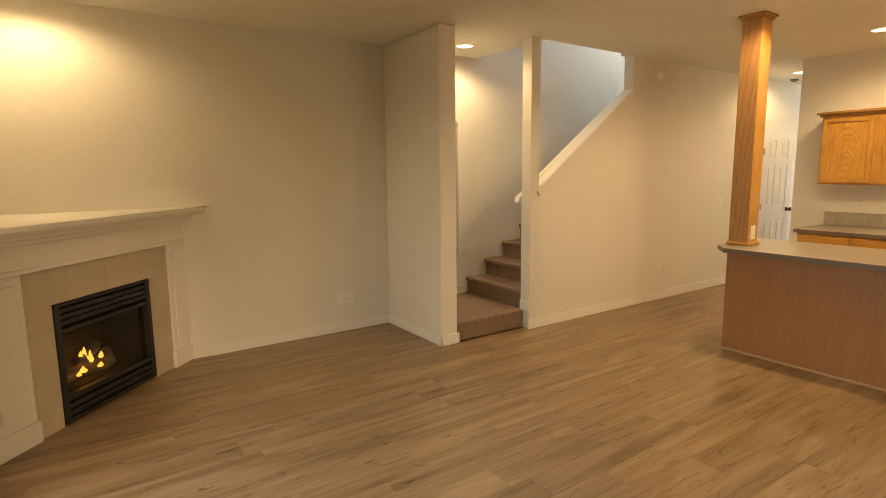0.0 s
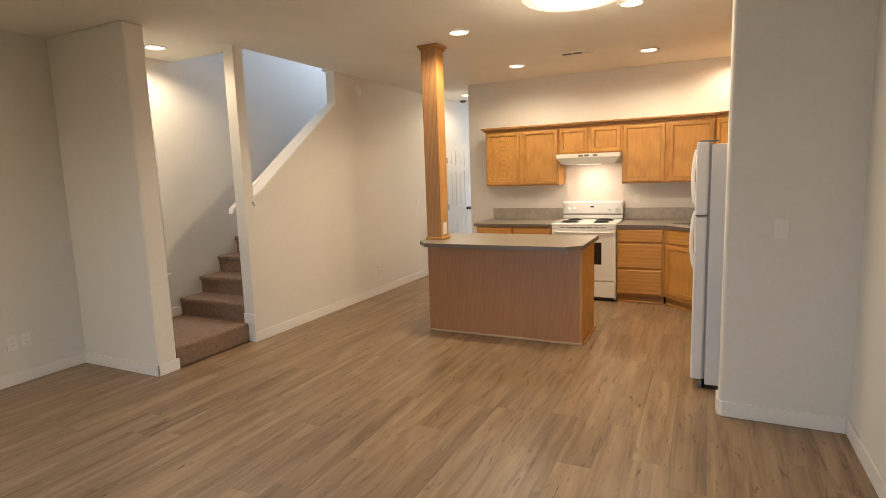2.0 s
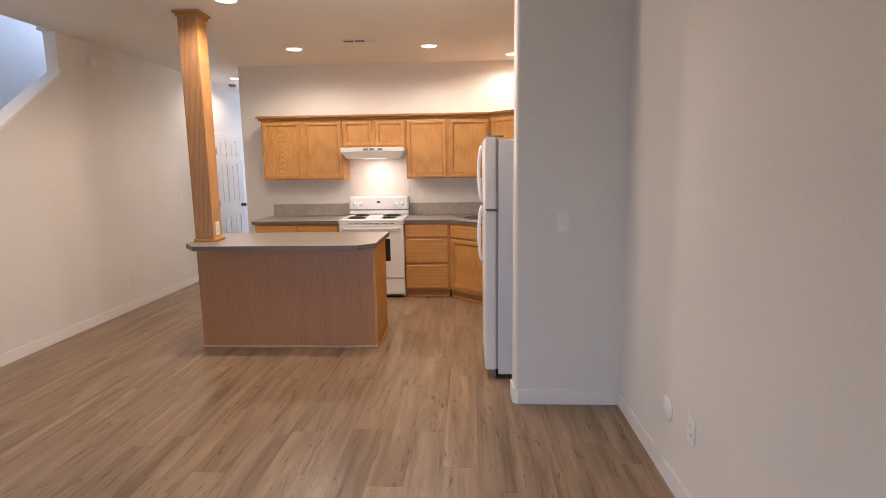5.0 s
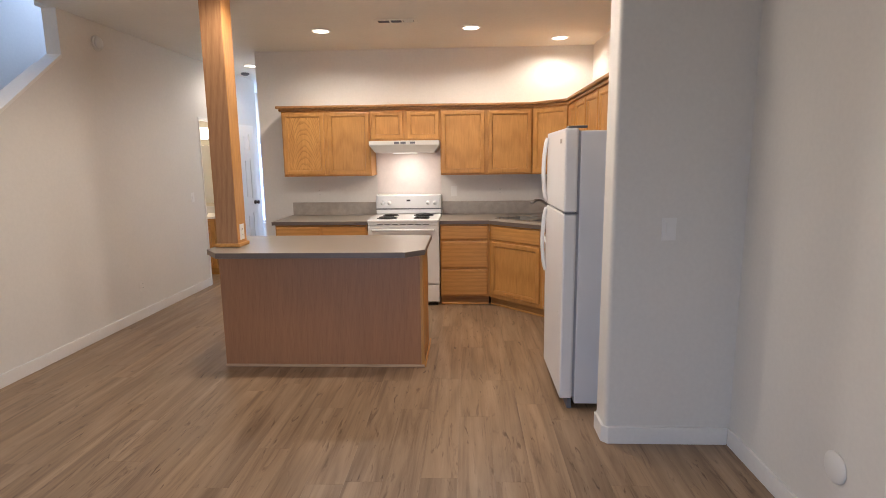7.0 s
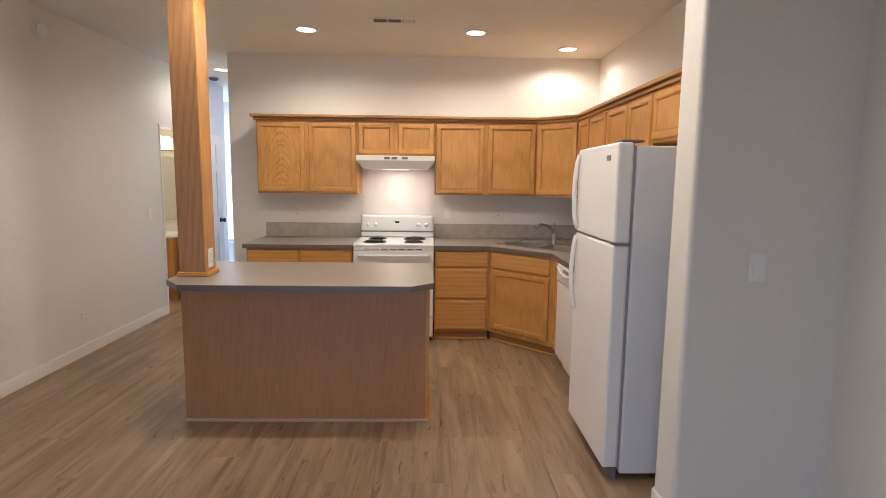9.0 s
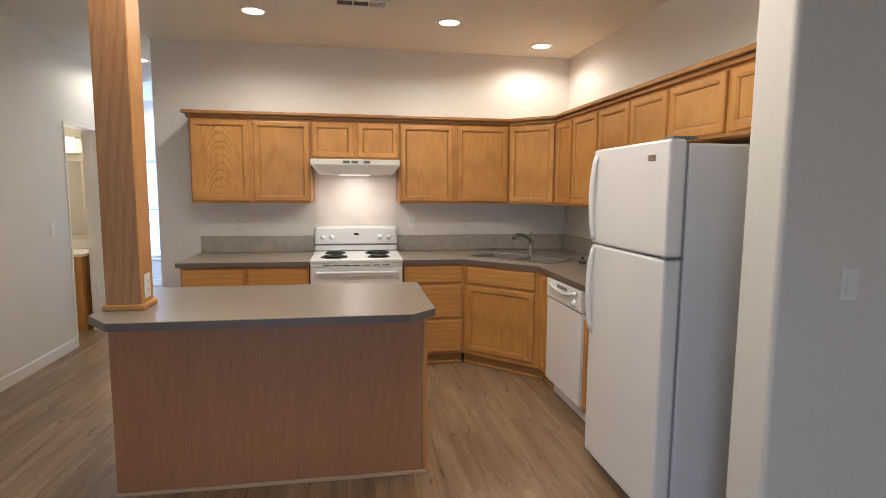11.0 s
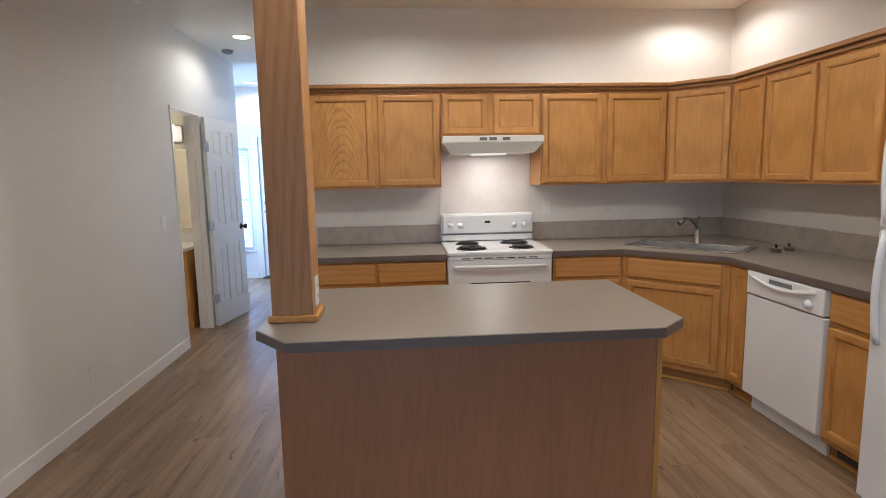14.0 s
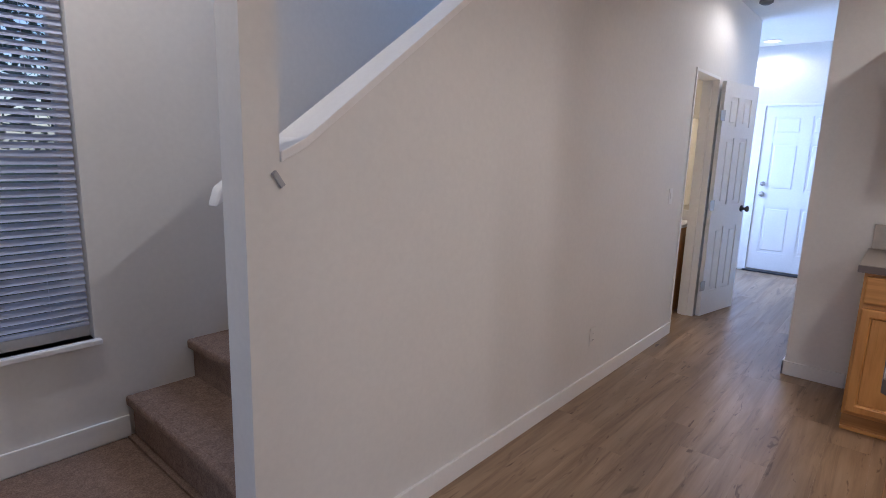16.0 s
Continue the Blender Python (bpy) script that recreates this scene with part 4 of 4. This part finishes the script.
for x in (0.075, 0.155, SWd - 0.155, SWd - 0.075):
    part("knob", lathe([(0.024, 0), (0.022, 0.012), (0.015, 0.016), (0.014, 0.026)], 18, "y", (x, SDp - 0.122, 1.055)), APPLIANCE, stove, "", True)
for x, y, r in ((0.19, 0.15, 0.095), (0.19, 0.43, 0.075), (SWd - 0.19, 0.15, 0.075), (SWd - 0.19, 0.43, 0.095)):
    pan = part("drip_pan", lathe([(r + 0.018, 0.9252), (r + 0.014, 0.930), (r, 0.928), (0.02, 0.9262)], 28, "z", (x, y, 0)), COIL, stove, "", True)
    sp = [(x + (0.018 + (r - 0.018) * i / 70) * math.cos(i * 0.36), y + (0.018 + (r - 0.018) * i / 70) * math.sin(i * 0.36), 0.936) for i in range(71)]
    part("burner_coil", tube(sp, 0.006, 6), COIL, pan, "black spiral coil", True)
part("oven_door", boxes((0.004, SWd - 0.004, 0.0, 0.03, 0.245, 0.860), bevel=0.006), APPLIANCE, stove)
for i in range(7):
    x = 0.10 + 0.08 * i
    part("vent_slot", boxes((x, x + 0.062, -0.001, 0.031, 0.871, 0.878)), BLACK, stove)
part("front_rail", boxes((0.004, SWd - 0.004, 0.0, 0.0305, 0.863, 0.894), bevel=0.003), APPLIANCE, stove)
part("oven_window", boxes((0.16, SWd - 0.16, -0.003, 0.001, 0.44, 0.70), bevel=0.001), OVEN_GLASS, stove, "dark oven window glass")
part("oven_handle", tube([(0.05, 0.0, 0.815), (0.055, -0.045, 0.82), (SWd / 2, -0.055, 0.82), (SWd - 0.055, -0.045, 0.82), (SWd - 0.05, 0.0, 0.815)], 0.013), APPLIANCE, stove, "", True)
part("storage_drawer", boxes((0.004, SWd - 0.004, 0.0, 0.03, 0.045, 0.228), bevel=0.006), APPLIANCE, stove)
part("drawer_grip", boxes((0.25, SWd - 0.25, -0.004, 0.002, 0.17, 0.19), bevel=0.002), GASKET, stove)
part("kick", boxes((0.02, SWd - 0.02, 0.03, 0.05, 0, 0.045)), BLACK, stove)

# ---- range hood ----
hood = thing("range_hood", "white under-cabinet range hood with its lamp on", "range hood", pose(6.60, 1.598, 0, 0, 0, -90))
hd = KW - 6.60 - 0.001
bm = boxes((0, SWd, 0.0, hd, 1.692, 1.742), bevel=0.004)
part("housing", bm, HOOD_WHITE, hood)
bm = bmesh.new()
a = [bm.verts.new(p) for p in ((0.002, 0.003, 1.693), (SWd - 0.002, 0.003, 1.693), (SWd - 0.002, hd, 1.693), (0.002, hd, 1.693))]
b = [bm.verts.new(p) for p in ((0.06, 0.055, 1.618), (SWd - 0.06, 0.055, 1.618), (SWd - 0.06, hd, 1.618), (0.06, hd, 1.618))]
for i in range(4):
    bm.faces.new((a[i], a[(i + 1) % 4], b[(i + 1) % 4], b[i]))
bm.faces.new(b)
bm.faces.new(a[::-1])
bmesh.ops.recalc_face_normals(bm, faces=bm.faces)
part("skirt", bm, HOOD_WHITE, hood)
part("lamp_lens", boxes((SWd / 2 - 0.14, SWd / 2 + 0.12, 0.14, 0.28, 1.608, 1.6175), bevel=0.003), HOOD_GLOW, hood, "glowing lamp lens")
for x in (0.27, 0.34):
    part("switch", boxes((x, x + 0.055, -0.004, 0.001, 1.708, 1.730), bevel=0.001), GASKET, hood)
part("badge", boxes((0.44, 0.495, -0.004, 0.001, 1.709, 1.729), bevel=0.001), GASKET, hood)
structure("splash_panel", boxes((KW - 0.006, KW - 0.0005, 0.85, 1.595, 1.06, 1.64)), painted("stove_splash_paint", (0.78, 0.71, 0.66), 0.4, 0.05, 120, 0.05, 6.0), "pale painted splash panel behind the stove", "splash panel")

# ---- dishwasher ----
dwash = thing("dishwasher", "white built-in dishwasher with curved handle", "dishwasher", pose(5.665, BR, 0, 0, 0, 180))
part("body", boxes((0.0, 0.606, 0.02, 0.6, 0.10, 0.868)), APPLIANCE, dwash)
part("door", boxes((0.004, 0.602, -0.03, 0.02, 0.115, 0.722), bevel=0.006), APPLIANCE, dwash)
part("control_panel", boxes((0.004, 0.602, -0.035, 0.02, 0.730, 0.866), bevel=0.006), APPLIANCE, dwash)
hp = [(0.05 + 0.5 * i / 12, -0.042 - 0.012 * math.sin(math.pi * i / 12), 0.842 - 0.034 * math.sin(math.pi * i / 12)) for i in range(13)]
part("handle", tube(hp, 0.011, 8), APPLIANCE, dwash, "", True)
part("vent", boxes((0.20, 0.38, -0.037, -0.034, 0.822, 0.846)), GASKET, dwash)
part("dial", lathe([(0.028, 0), (0.026, 0.012), (0.017, 0.015), (0.016, 0.025)], 20, "y", (0.51, -0.035, 0.775)), APPLIANCE, dwash, "", True)
part("kick_plate", boxes((0.004, 0.602, 0.04, 0.06, 0, 0.112)), APPLIANCE, dwash)

# ---- fridge ----
fridge = thing("refrigerator", "white top-freezer refrigerator with curved handles", "refrigerator", pose(4.648, -0.006, 0, 0, 0, 180))
FW = 0.692
part("body", boxes((0.004, FW - 0.004, 0.092, 0.80, 0.03, 1.690), bevel=0.008), FRIDGE_SIDE, fridge)
part("freezer_door", boxes((0, FW, 0.0, 0.078, 1.219, 1.706), bevel=0.012), FRIDGE, fridge)
part("fridge_door", boxes((0, FW, 0.0, 0.078, 0.065, 1.211), bevel=0.012), FRIDGE, fridge)
part("gasket", boxes((0.012, FW - 0.012, 0.077, 0.093, 0.07, 1.69)), plain("pale_gasket", (0.30, 0.30, 0.32), 0.6), fridge)
part("middle_hinge", boxes((FW - 0.06, FW + 0.006, 0.004, 0.085, 1.2112, 1.2188), bevel=0.002), GASKET, fridge)
part("top_hinge", boxes((FW - 0.09, FW - 0.012, 0.02, 0.13, 1.7062, 1.718), bevel=0.004), GASKET, fridge)
part("toe_grille", boxes((0.01, FW - 0.01, 0.05, 0.075, 0.0, 0.06)), GASKET, fridge)
for z0, z1 in ((1.240, 1.672), (0.750, 1.196)):
    hp = []
    for i in range(15):
        u = i / 14
        bow = math.sin(math.pi * u) ** 0.6
        hp.append((0.045, -0.004 - 0.026 * bow, z0 + (z1 - z0) * u))
    part("handle", tube(hp, 0.014, 8), FRIDGE, fridge, "white curved handle", True)
part("badge", boxes((FW - 0.16, FW - 0.10, -0.003, 0.002, 1.622, 1.648), bevel=0.001), CHROME, fridge)
part("door_dent", lathe([(0.006, 0), (0.004, 0.003)], 10, "y", (0.56, 0.0, 0.58)), FRIDGE, fridge)

# ---- lamps on the ceiling ----
for cx, cy in CANS:
    can = thing("recessed_light", "round recessed ceiling light with white trim, switched on", "ceiling light", pose(cx, cy, CEIL), "recessed lights")
    part("trim_ring", lathe([(0.098, -0.0005), (0.096, -0.006), (0.080, -0.008), (0.078, -0.001)], 32), TRIM, can, "", True)
    part("lens", lathe([(0.077, -0.0006), (0.074, -0.0055), (0.03, -0.0095), (0.004, -0.010)], 32), CAN_GLOW, can, "glowing lens", True)

dome = thing("dome_light", "large round frosted glass ceiling light, switched on", "ceiling light", pose(3.74, 0.76, 0.055))
part("canopy", lathe([(0.10, CEIL - 0.056), (0.10, CEIL - 0.08)], 32), TRIM, dome, "", True)
part("rim", lathe([(0.30, 2.672), (0.345, 2.652), (0.347, 2.644), (0.335, 2.634), (0.30, 2.628), (0.272, 2.640)], 48), DOME_RIM, dome, "frosted stepped glass rim", True)
part("diffuser", lathe([(0.29, 2.648), (0.27, 2.665), (0.20, 2.68), (0.11, 2.69)], 48), DOME_GLOW, dome, "glowing glass bowl", True)
bm = lathe([(0.268, 2.641), (0.262, 2.626), (0.20, 2.612), (0.10, 2.606), (0.01, 2.605)], 48)
part("bowl", bm, DOME_GLOW, dome, "glowing frosted bowl", True)

vent = thing("ceiling_vent", "metal ceiling air vent with dark slots", "vent", pose(5.85, 1.18, CEIL))
part("frame", boxes((-0.065, 0.065, -0.19, -0.165, -0.008, -0.0005), (-0.065, 0.065, 0.165, 0.19, -0.008, -0.0005), (-0.065, -0.045, -0.165, 0.165, -0.008, -0.0005), (0.045, 0.065, -0.165, 0.165, -0.008, -0.0005), bevel=0.002), CEILING, vent)
part("backing", boxes((-0.045, 0.045, -0.165, 0.165, -0.002, -0.0004)), SLOT, vent)
for i in range(3):
    part("divider", boxes((-0.045, 0.045, -0.165 + 0.11 * i - 0.006, -0.165 + 0.11 * i + 0.006, -0.008, -0.002)), CEILING, vent)
for i in range(3):
    for j in range(4):
        x = -0.036 + 0.022 * j
        part("slat", boxes((x, x + 0.004, -0.155 + 0.11 * i, -0.065 + 0.11 * i, -0.007, -0.002)), GASKET if i else CEILING, vent)

smoke = thing("smoke_detector", "round white smoke detector high on the wall", "smoke detector", pose(5.63, LW, 2.585))
part("base", lathe([(0.062, 0.0005), (0.062, 0.012), (0.056, 0.018)], 28, "y"), PLATE, smoke, "", True)
part("cover", lathe([(0.054, 0.018), (0.050, 0.034), (0.030, 0.042), (0.004, 0.043)], 28, "y"), PLATE, smoke, "", True)

hs = thing("smoke_detector", "small dark-edged detector on the hall ceiling", "smoke detector", pose(8.5, 3.64, CEIL))
part("base", lathe([(0.055, -0.0005), (0.055, -0.02), (0.03, -0.035)], 20), GASKET, hs, "", True)


# ---- plates on the walls ----
def plate(name, label, category, m, kind, PLATE=PLATE):
    """A wall plate in the xz plane, facing -y."""
    p = thing(name, label, category, m)
    part("plate", boxes((-0.036, 0.036, -0.006, -0.0005, -0.058, 0.058), bevel=0.002), PLATE, p)
    if kind == "switch":
        part("rocker", boxes((-0.016, 0.016, -0.010, -0.0055, -0.033, 0.033), bevel=0.002), PLATE, p)
    else:
        for z in (-0.021, 0.021):
            part("socket", boxes((-0.015, 0.015, -0.0085, -0.0055, z - 0.014, z + 0.014), bevel=0.002), PLATE, p)
            for x in (-0.007, 0.005):
                part("slot", boxes((x, x + 0.002, -0.0092, -0.0084, z - 0.005, z + 0.005)), SLOT, p)
    return p


plate("light_switch", "white light switch on the short wall by the fridge", "switch", pose(3.55, -0.466, 1.172, 0, 0, -90), "switch", OLD_PLATE)
plate("light_switch", "white light switch beside the bathroom door", "switch", pose(7.08, LW, 1.13), "switch", OLD_PLATE)
plate("wall_outlet", "outlet painted over with the stair wall", "outlet", pose(5.93, LW, 0.33), "outlet", WALL)
for x in (2.16, 2.26):
    plate("wall_outlet", "off-white outlet low on the living room wall", "outlet", pose(x, OUT, 0.335), "outlet", OLD_PLATE)
plate("wall_outlet", "white outlet low on the long wall", "outlet", pose(2.46, RW, 0.385, 0, 0, 180), "outlet")
rp = thing("round_wall_plate", "round white cover plate low on the wall", "wall plate", pose(2.74, RW, 0.355, 0, 0, 180))
part("disc", lathe([(0.062, 0.0005), (0.062, 0.005), (0.055, 0.009), (0.004, 0.011)], 28, "y"), PLATE, rp, "", True)
for y, kind in ((2.28, "outlet"), (2.01, "switch"), (0.706, "switch"), (0.17, "outlet")):
    plate("wall_outlet" if kind == "outlet" else "light_switch", "wall plate above the worktop backsplash", "outlet" if kind == "outlet" else "switch", pose(KW, y, 1.175, 0, 0, -90), kind, PLATE if abs(y - 0.706) < 0.01 else WALL)
plate("wall_outlet", "white outlet on the side of the oak post", "outlet", pose(4.74, PY - PH, 1.02), "outlet")
tab = thing("wall_bracket", "small grey metal bracket on the half wall", "bracket", pose(3.79, LW, 1.33, 0, -35, 0))
part("plate", boxes((-0.008, 0.008, -0.012, -0.0005, -0.025, 0.025), bevel=0.002), plain("grey_zinc", (0.42, 0.42, 0.43), 0.5, 0.3), tab)

# ---- bathroom beyond the door ----
vanity = thing("bathroom_vanity", "oak bathroom vanity with drawer, door and pale top", "vanity", pose(7.96, 4.86, 0, 0, 0, -90))
vw = 0.86
part("body", boxes((0, vw, 0, 0.53, 0.10, 0.78), bevel=0.002), OAK, vanity)
part("toe_kick", boxes((0, vw, 0.05, 0.53, 0, 0.10)), OAK_H, vanity)
shaker("drawer_front", vw - 0.34, vw - 0.05, 0.62, 0.76, vanity, True)
shaker("door", vw - 0.34, vw - 0.05, 0.14, 0.60, vanity)
shaker("door", 0.05, vw - 0.40, 0.14, 0.76, vanity)
part("top", boxes((-0.0, vw + 0.01, -0.02, 0.53, 0.781, 0.812), (0, vw, 0.51, 0.53, 0.812, 0.91), bevel=0.004), TRIM, vanity)
part("basin", lathe([(0.19, 0.8125), (0.20, 0.82), (0.18, 0.822), (0.10, 0.816)], 28, "z", (0.45, 0.25, 0)), APPLIANCE, vanity, "", True)
mirror = thing("bathroom_mirror", "frameless bathroom mirror above the vanity", "mirror", pose(8.499, 4.82, 0, 0, 0, -90))
part("glass", boxes((0, 0.74, -0.006, -0.0005, 0.96, 1.78), bevel=0.001), MIRROR, mirror)
vl = thing("vanity_light", "glowing bathroom vanity light bar", "wall light", pose(8.499, 4.80, 0, 0, 0, -90))
part("back_plate", boxes((0, 0.66, -0.03, -0.0005, 1.85, 2.02), bevel=0.004), CHROME, vl)
for x in (0.11, 0.33, 0.55):
    part("shade", lathe([(0.05, 1.86), (0.075, 1.90), (0.08, 1.97), (0.06, 2.02)], 20, "z", (x, -0.11, 0)), VANITY_GLOW, vl, "glowing glass shade", True)

# ---- outdoors, seen through the blinds ----
structure("ground", boxes((-60, 70, -60, 70, -0.6, -0.35)), EARTH, "dim grassy ground outside the house", "ground")


def tree(x, y, h, seed):
    rnd = random.Random(seed)
    tr = thing("tree", "leafy green tree in dusk light outside", "tree", pose(x, y, -0.36), "trees outside")
    part("trunk", tube([(0, 0, 0), (0.05, 0.02, h * 0.3), (-0.03, 0.05, h * 0.6), (0.04, 0.0, h * 0.9)], 0.10, 8), BARK, tr)
    limbs = []
    for i in range(9):
        a, z = rnd.uniform(0, 6.28), h * rnd.uniform(0.2, 0.75)
        r = h * rnd.uniform(0.18, 0.33)
        tip = (r * math.cos(a), r * math.sin(a), z + r * 0.7)
        limbs.append(tip)
        part("limb", tube([(0, 0, z), (tip[0] * 0.5, tip[1] * 0.5, z + r * 0.45), tip], 0.03, 6), BARK, tr)
    bm = bmesh.new()
    for i in range(4200):
        c = rnd.choice(limbs)
        s = h * 0.16
        p = Vector((c[0] + rnd.gauss(0, s), c[1] + rnd.gauss(0, s), max(0.3, c[2] + rnd.gauss(0, s))))
        u = Vector((rnd.gauss(0, 1), rnd.gauss(0, 1), rnd.gauss(0, 1))).normalized()
        q = u.orthogonal().normalized()
        l = rnd.uniform(0.04, 0.075)
        vs = [bm.verts.new(p + d) for d in (-u * l, q * l * 0.5, u * l, -q * l * 0.5)]
        bm.faces.new(vs)
    tagged(part("crown", bm, LEAF, tr), kind="stuff")


for i, (x, y, h) in enumerate(((3.1, 8.2, 4.6), (5.2, 9.6, 5.2), (1.2, 10.5, 5.6), (14.5, 5.2, 4.5), (13.8, 3.4, 3.6), (6.6, 12.4, 6.2), (15.5, 4.4, 5.5))):
    tree(x, y, h, 40 + i)

# ---- floor planks ----
PW, PL = 0.182, 1.22
shared = {}


def plank(x0, x1, y0, y1):
    key = (round(x1 - x0, 3), round(y1 - y0, 3))
    if key not in shared:
        lx, ly = key
        shared[key] = mesh_of("plank", bevelled(lx, ly), PLANK)
    ob = new("plank", shared[key])
    ob.parent = floor
    ob.location = (x0, y0, 0)


def bevelled(lx, ly):
    bm = bmesh.new()
    g, c = 0.0001, 0.0004
    lo = [bm.verts.new(p) for p in ((g, g, -0.0004), (lx - g, g, -0.0004), (lx - g, ly - g, -0.0004), (g, ly - g, -0.0004))]
    hi = [bm.verts.new(p) for p in ((g + c, g + c, 0), (lx - g - c, g + c, 0), (lx - g - c, ly - g - c, 0), (g + c, ly - g - c, 0))]
    for i in range(4):
        bm.faces.new((lo[i], lo[(i + 1) % 4], hi[(i + 1) % 4], hi[i]))
    bm.faces.new(hi)
    bt = [bm.verts.new((v.co.x, v.co.y, -0.0115)) for v in lo]
    for i in range(4):
        bm.faces.new((bt[i], bt[(i + 1) % 4], lo[(i + 1) % 4], lo[i]))
    return bm


rnd = random.Random(7)
y = RW
while y < OUT:
    y1 = min(y + PW, OUT)
    if y1 <= 2.96:
        spans = [(BACK, KW)]
    elif y < LW + 0.02:
        spans = [(BACK, FRONT)]
    else:
        spans = [(BACK, 2.86), (7.0, FRONT)]
    shift = rnd.uniform(0, PL)
    for a, b in spans:
        x = a - shift
        while x < b:
            s0, s1 = max(x, a), min(x + PL, b)
            if s1 - s0 > 0.02:
                plank(s0, s1, y, y1)
            x += PL
    y += PW
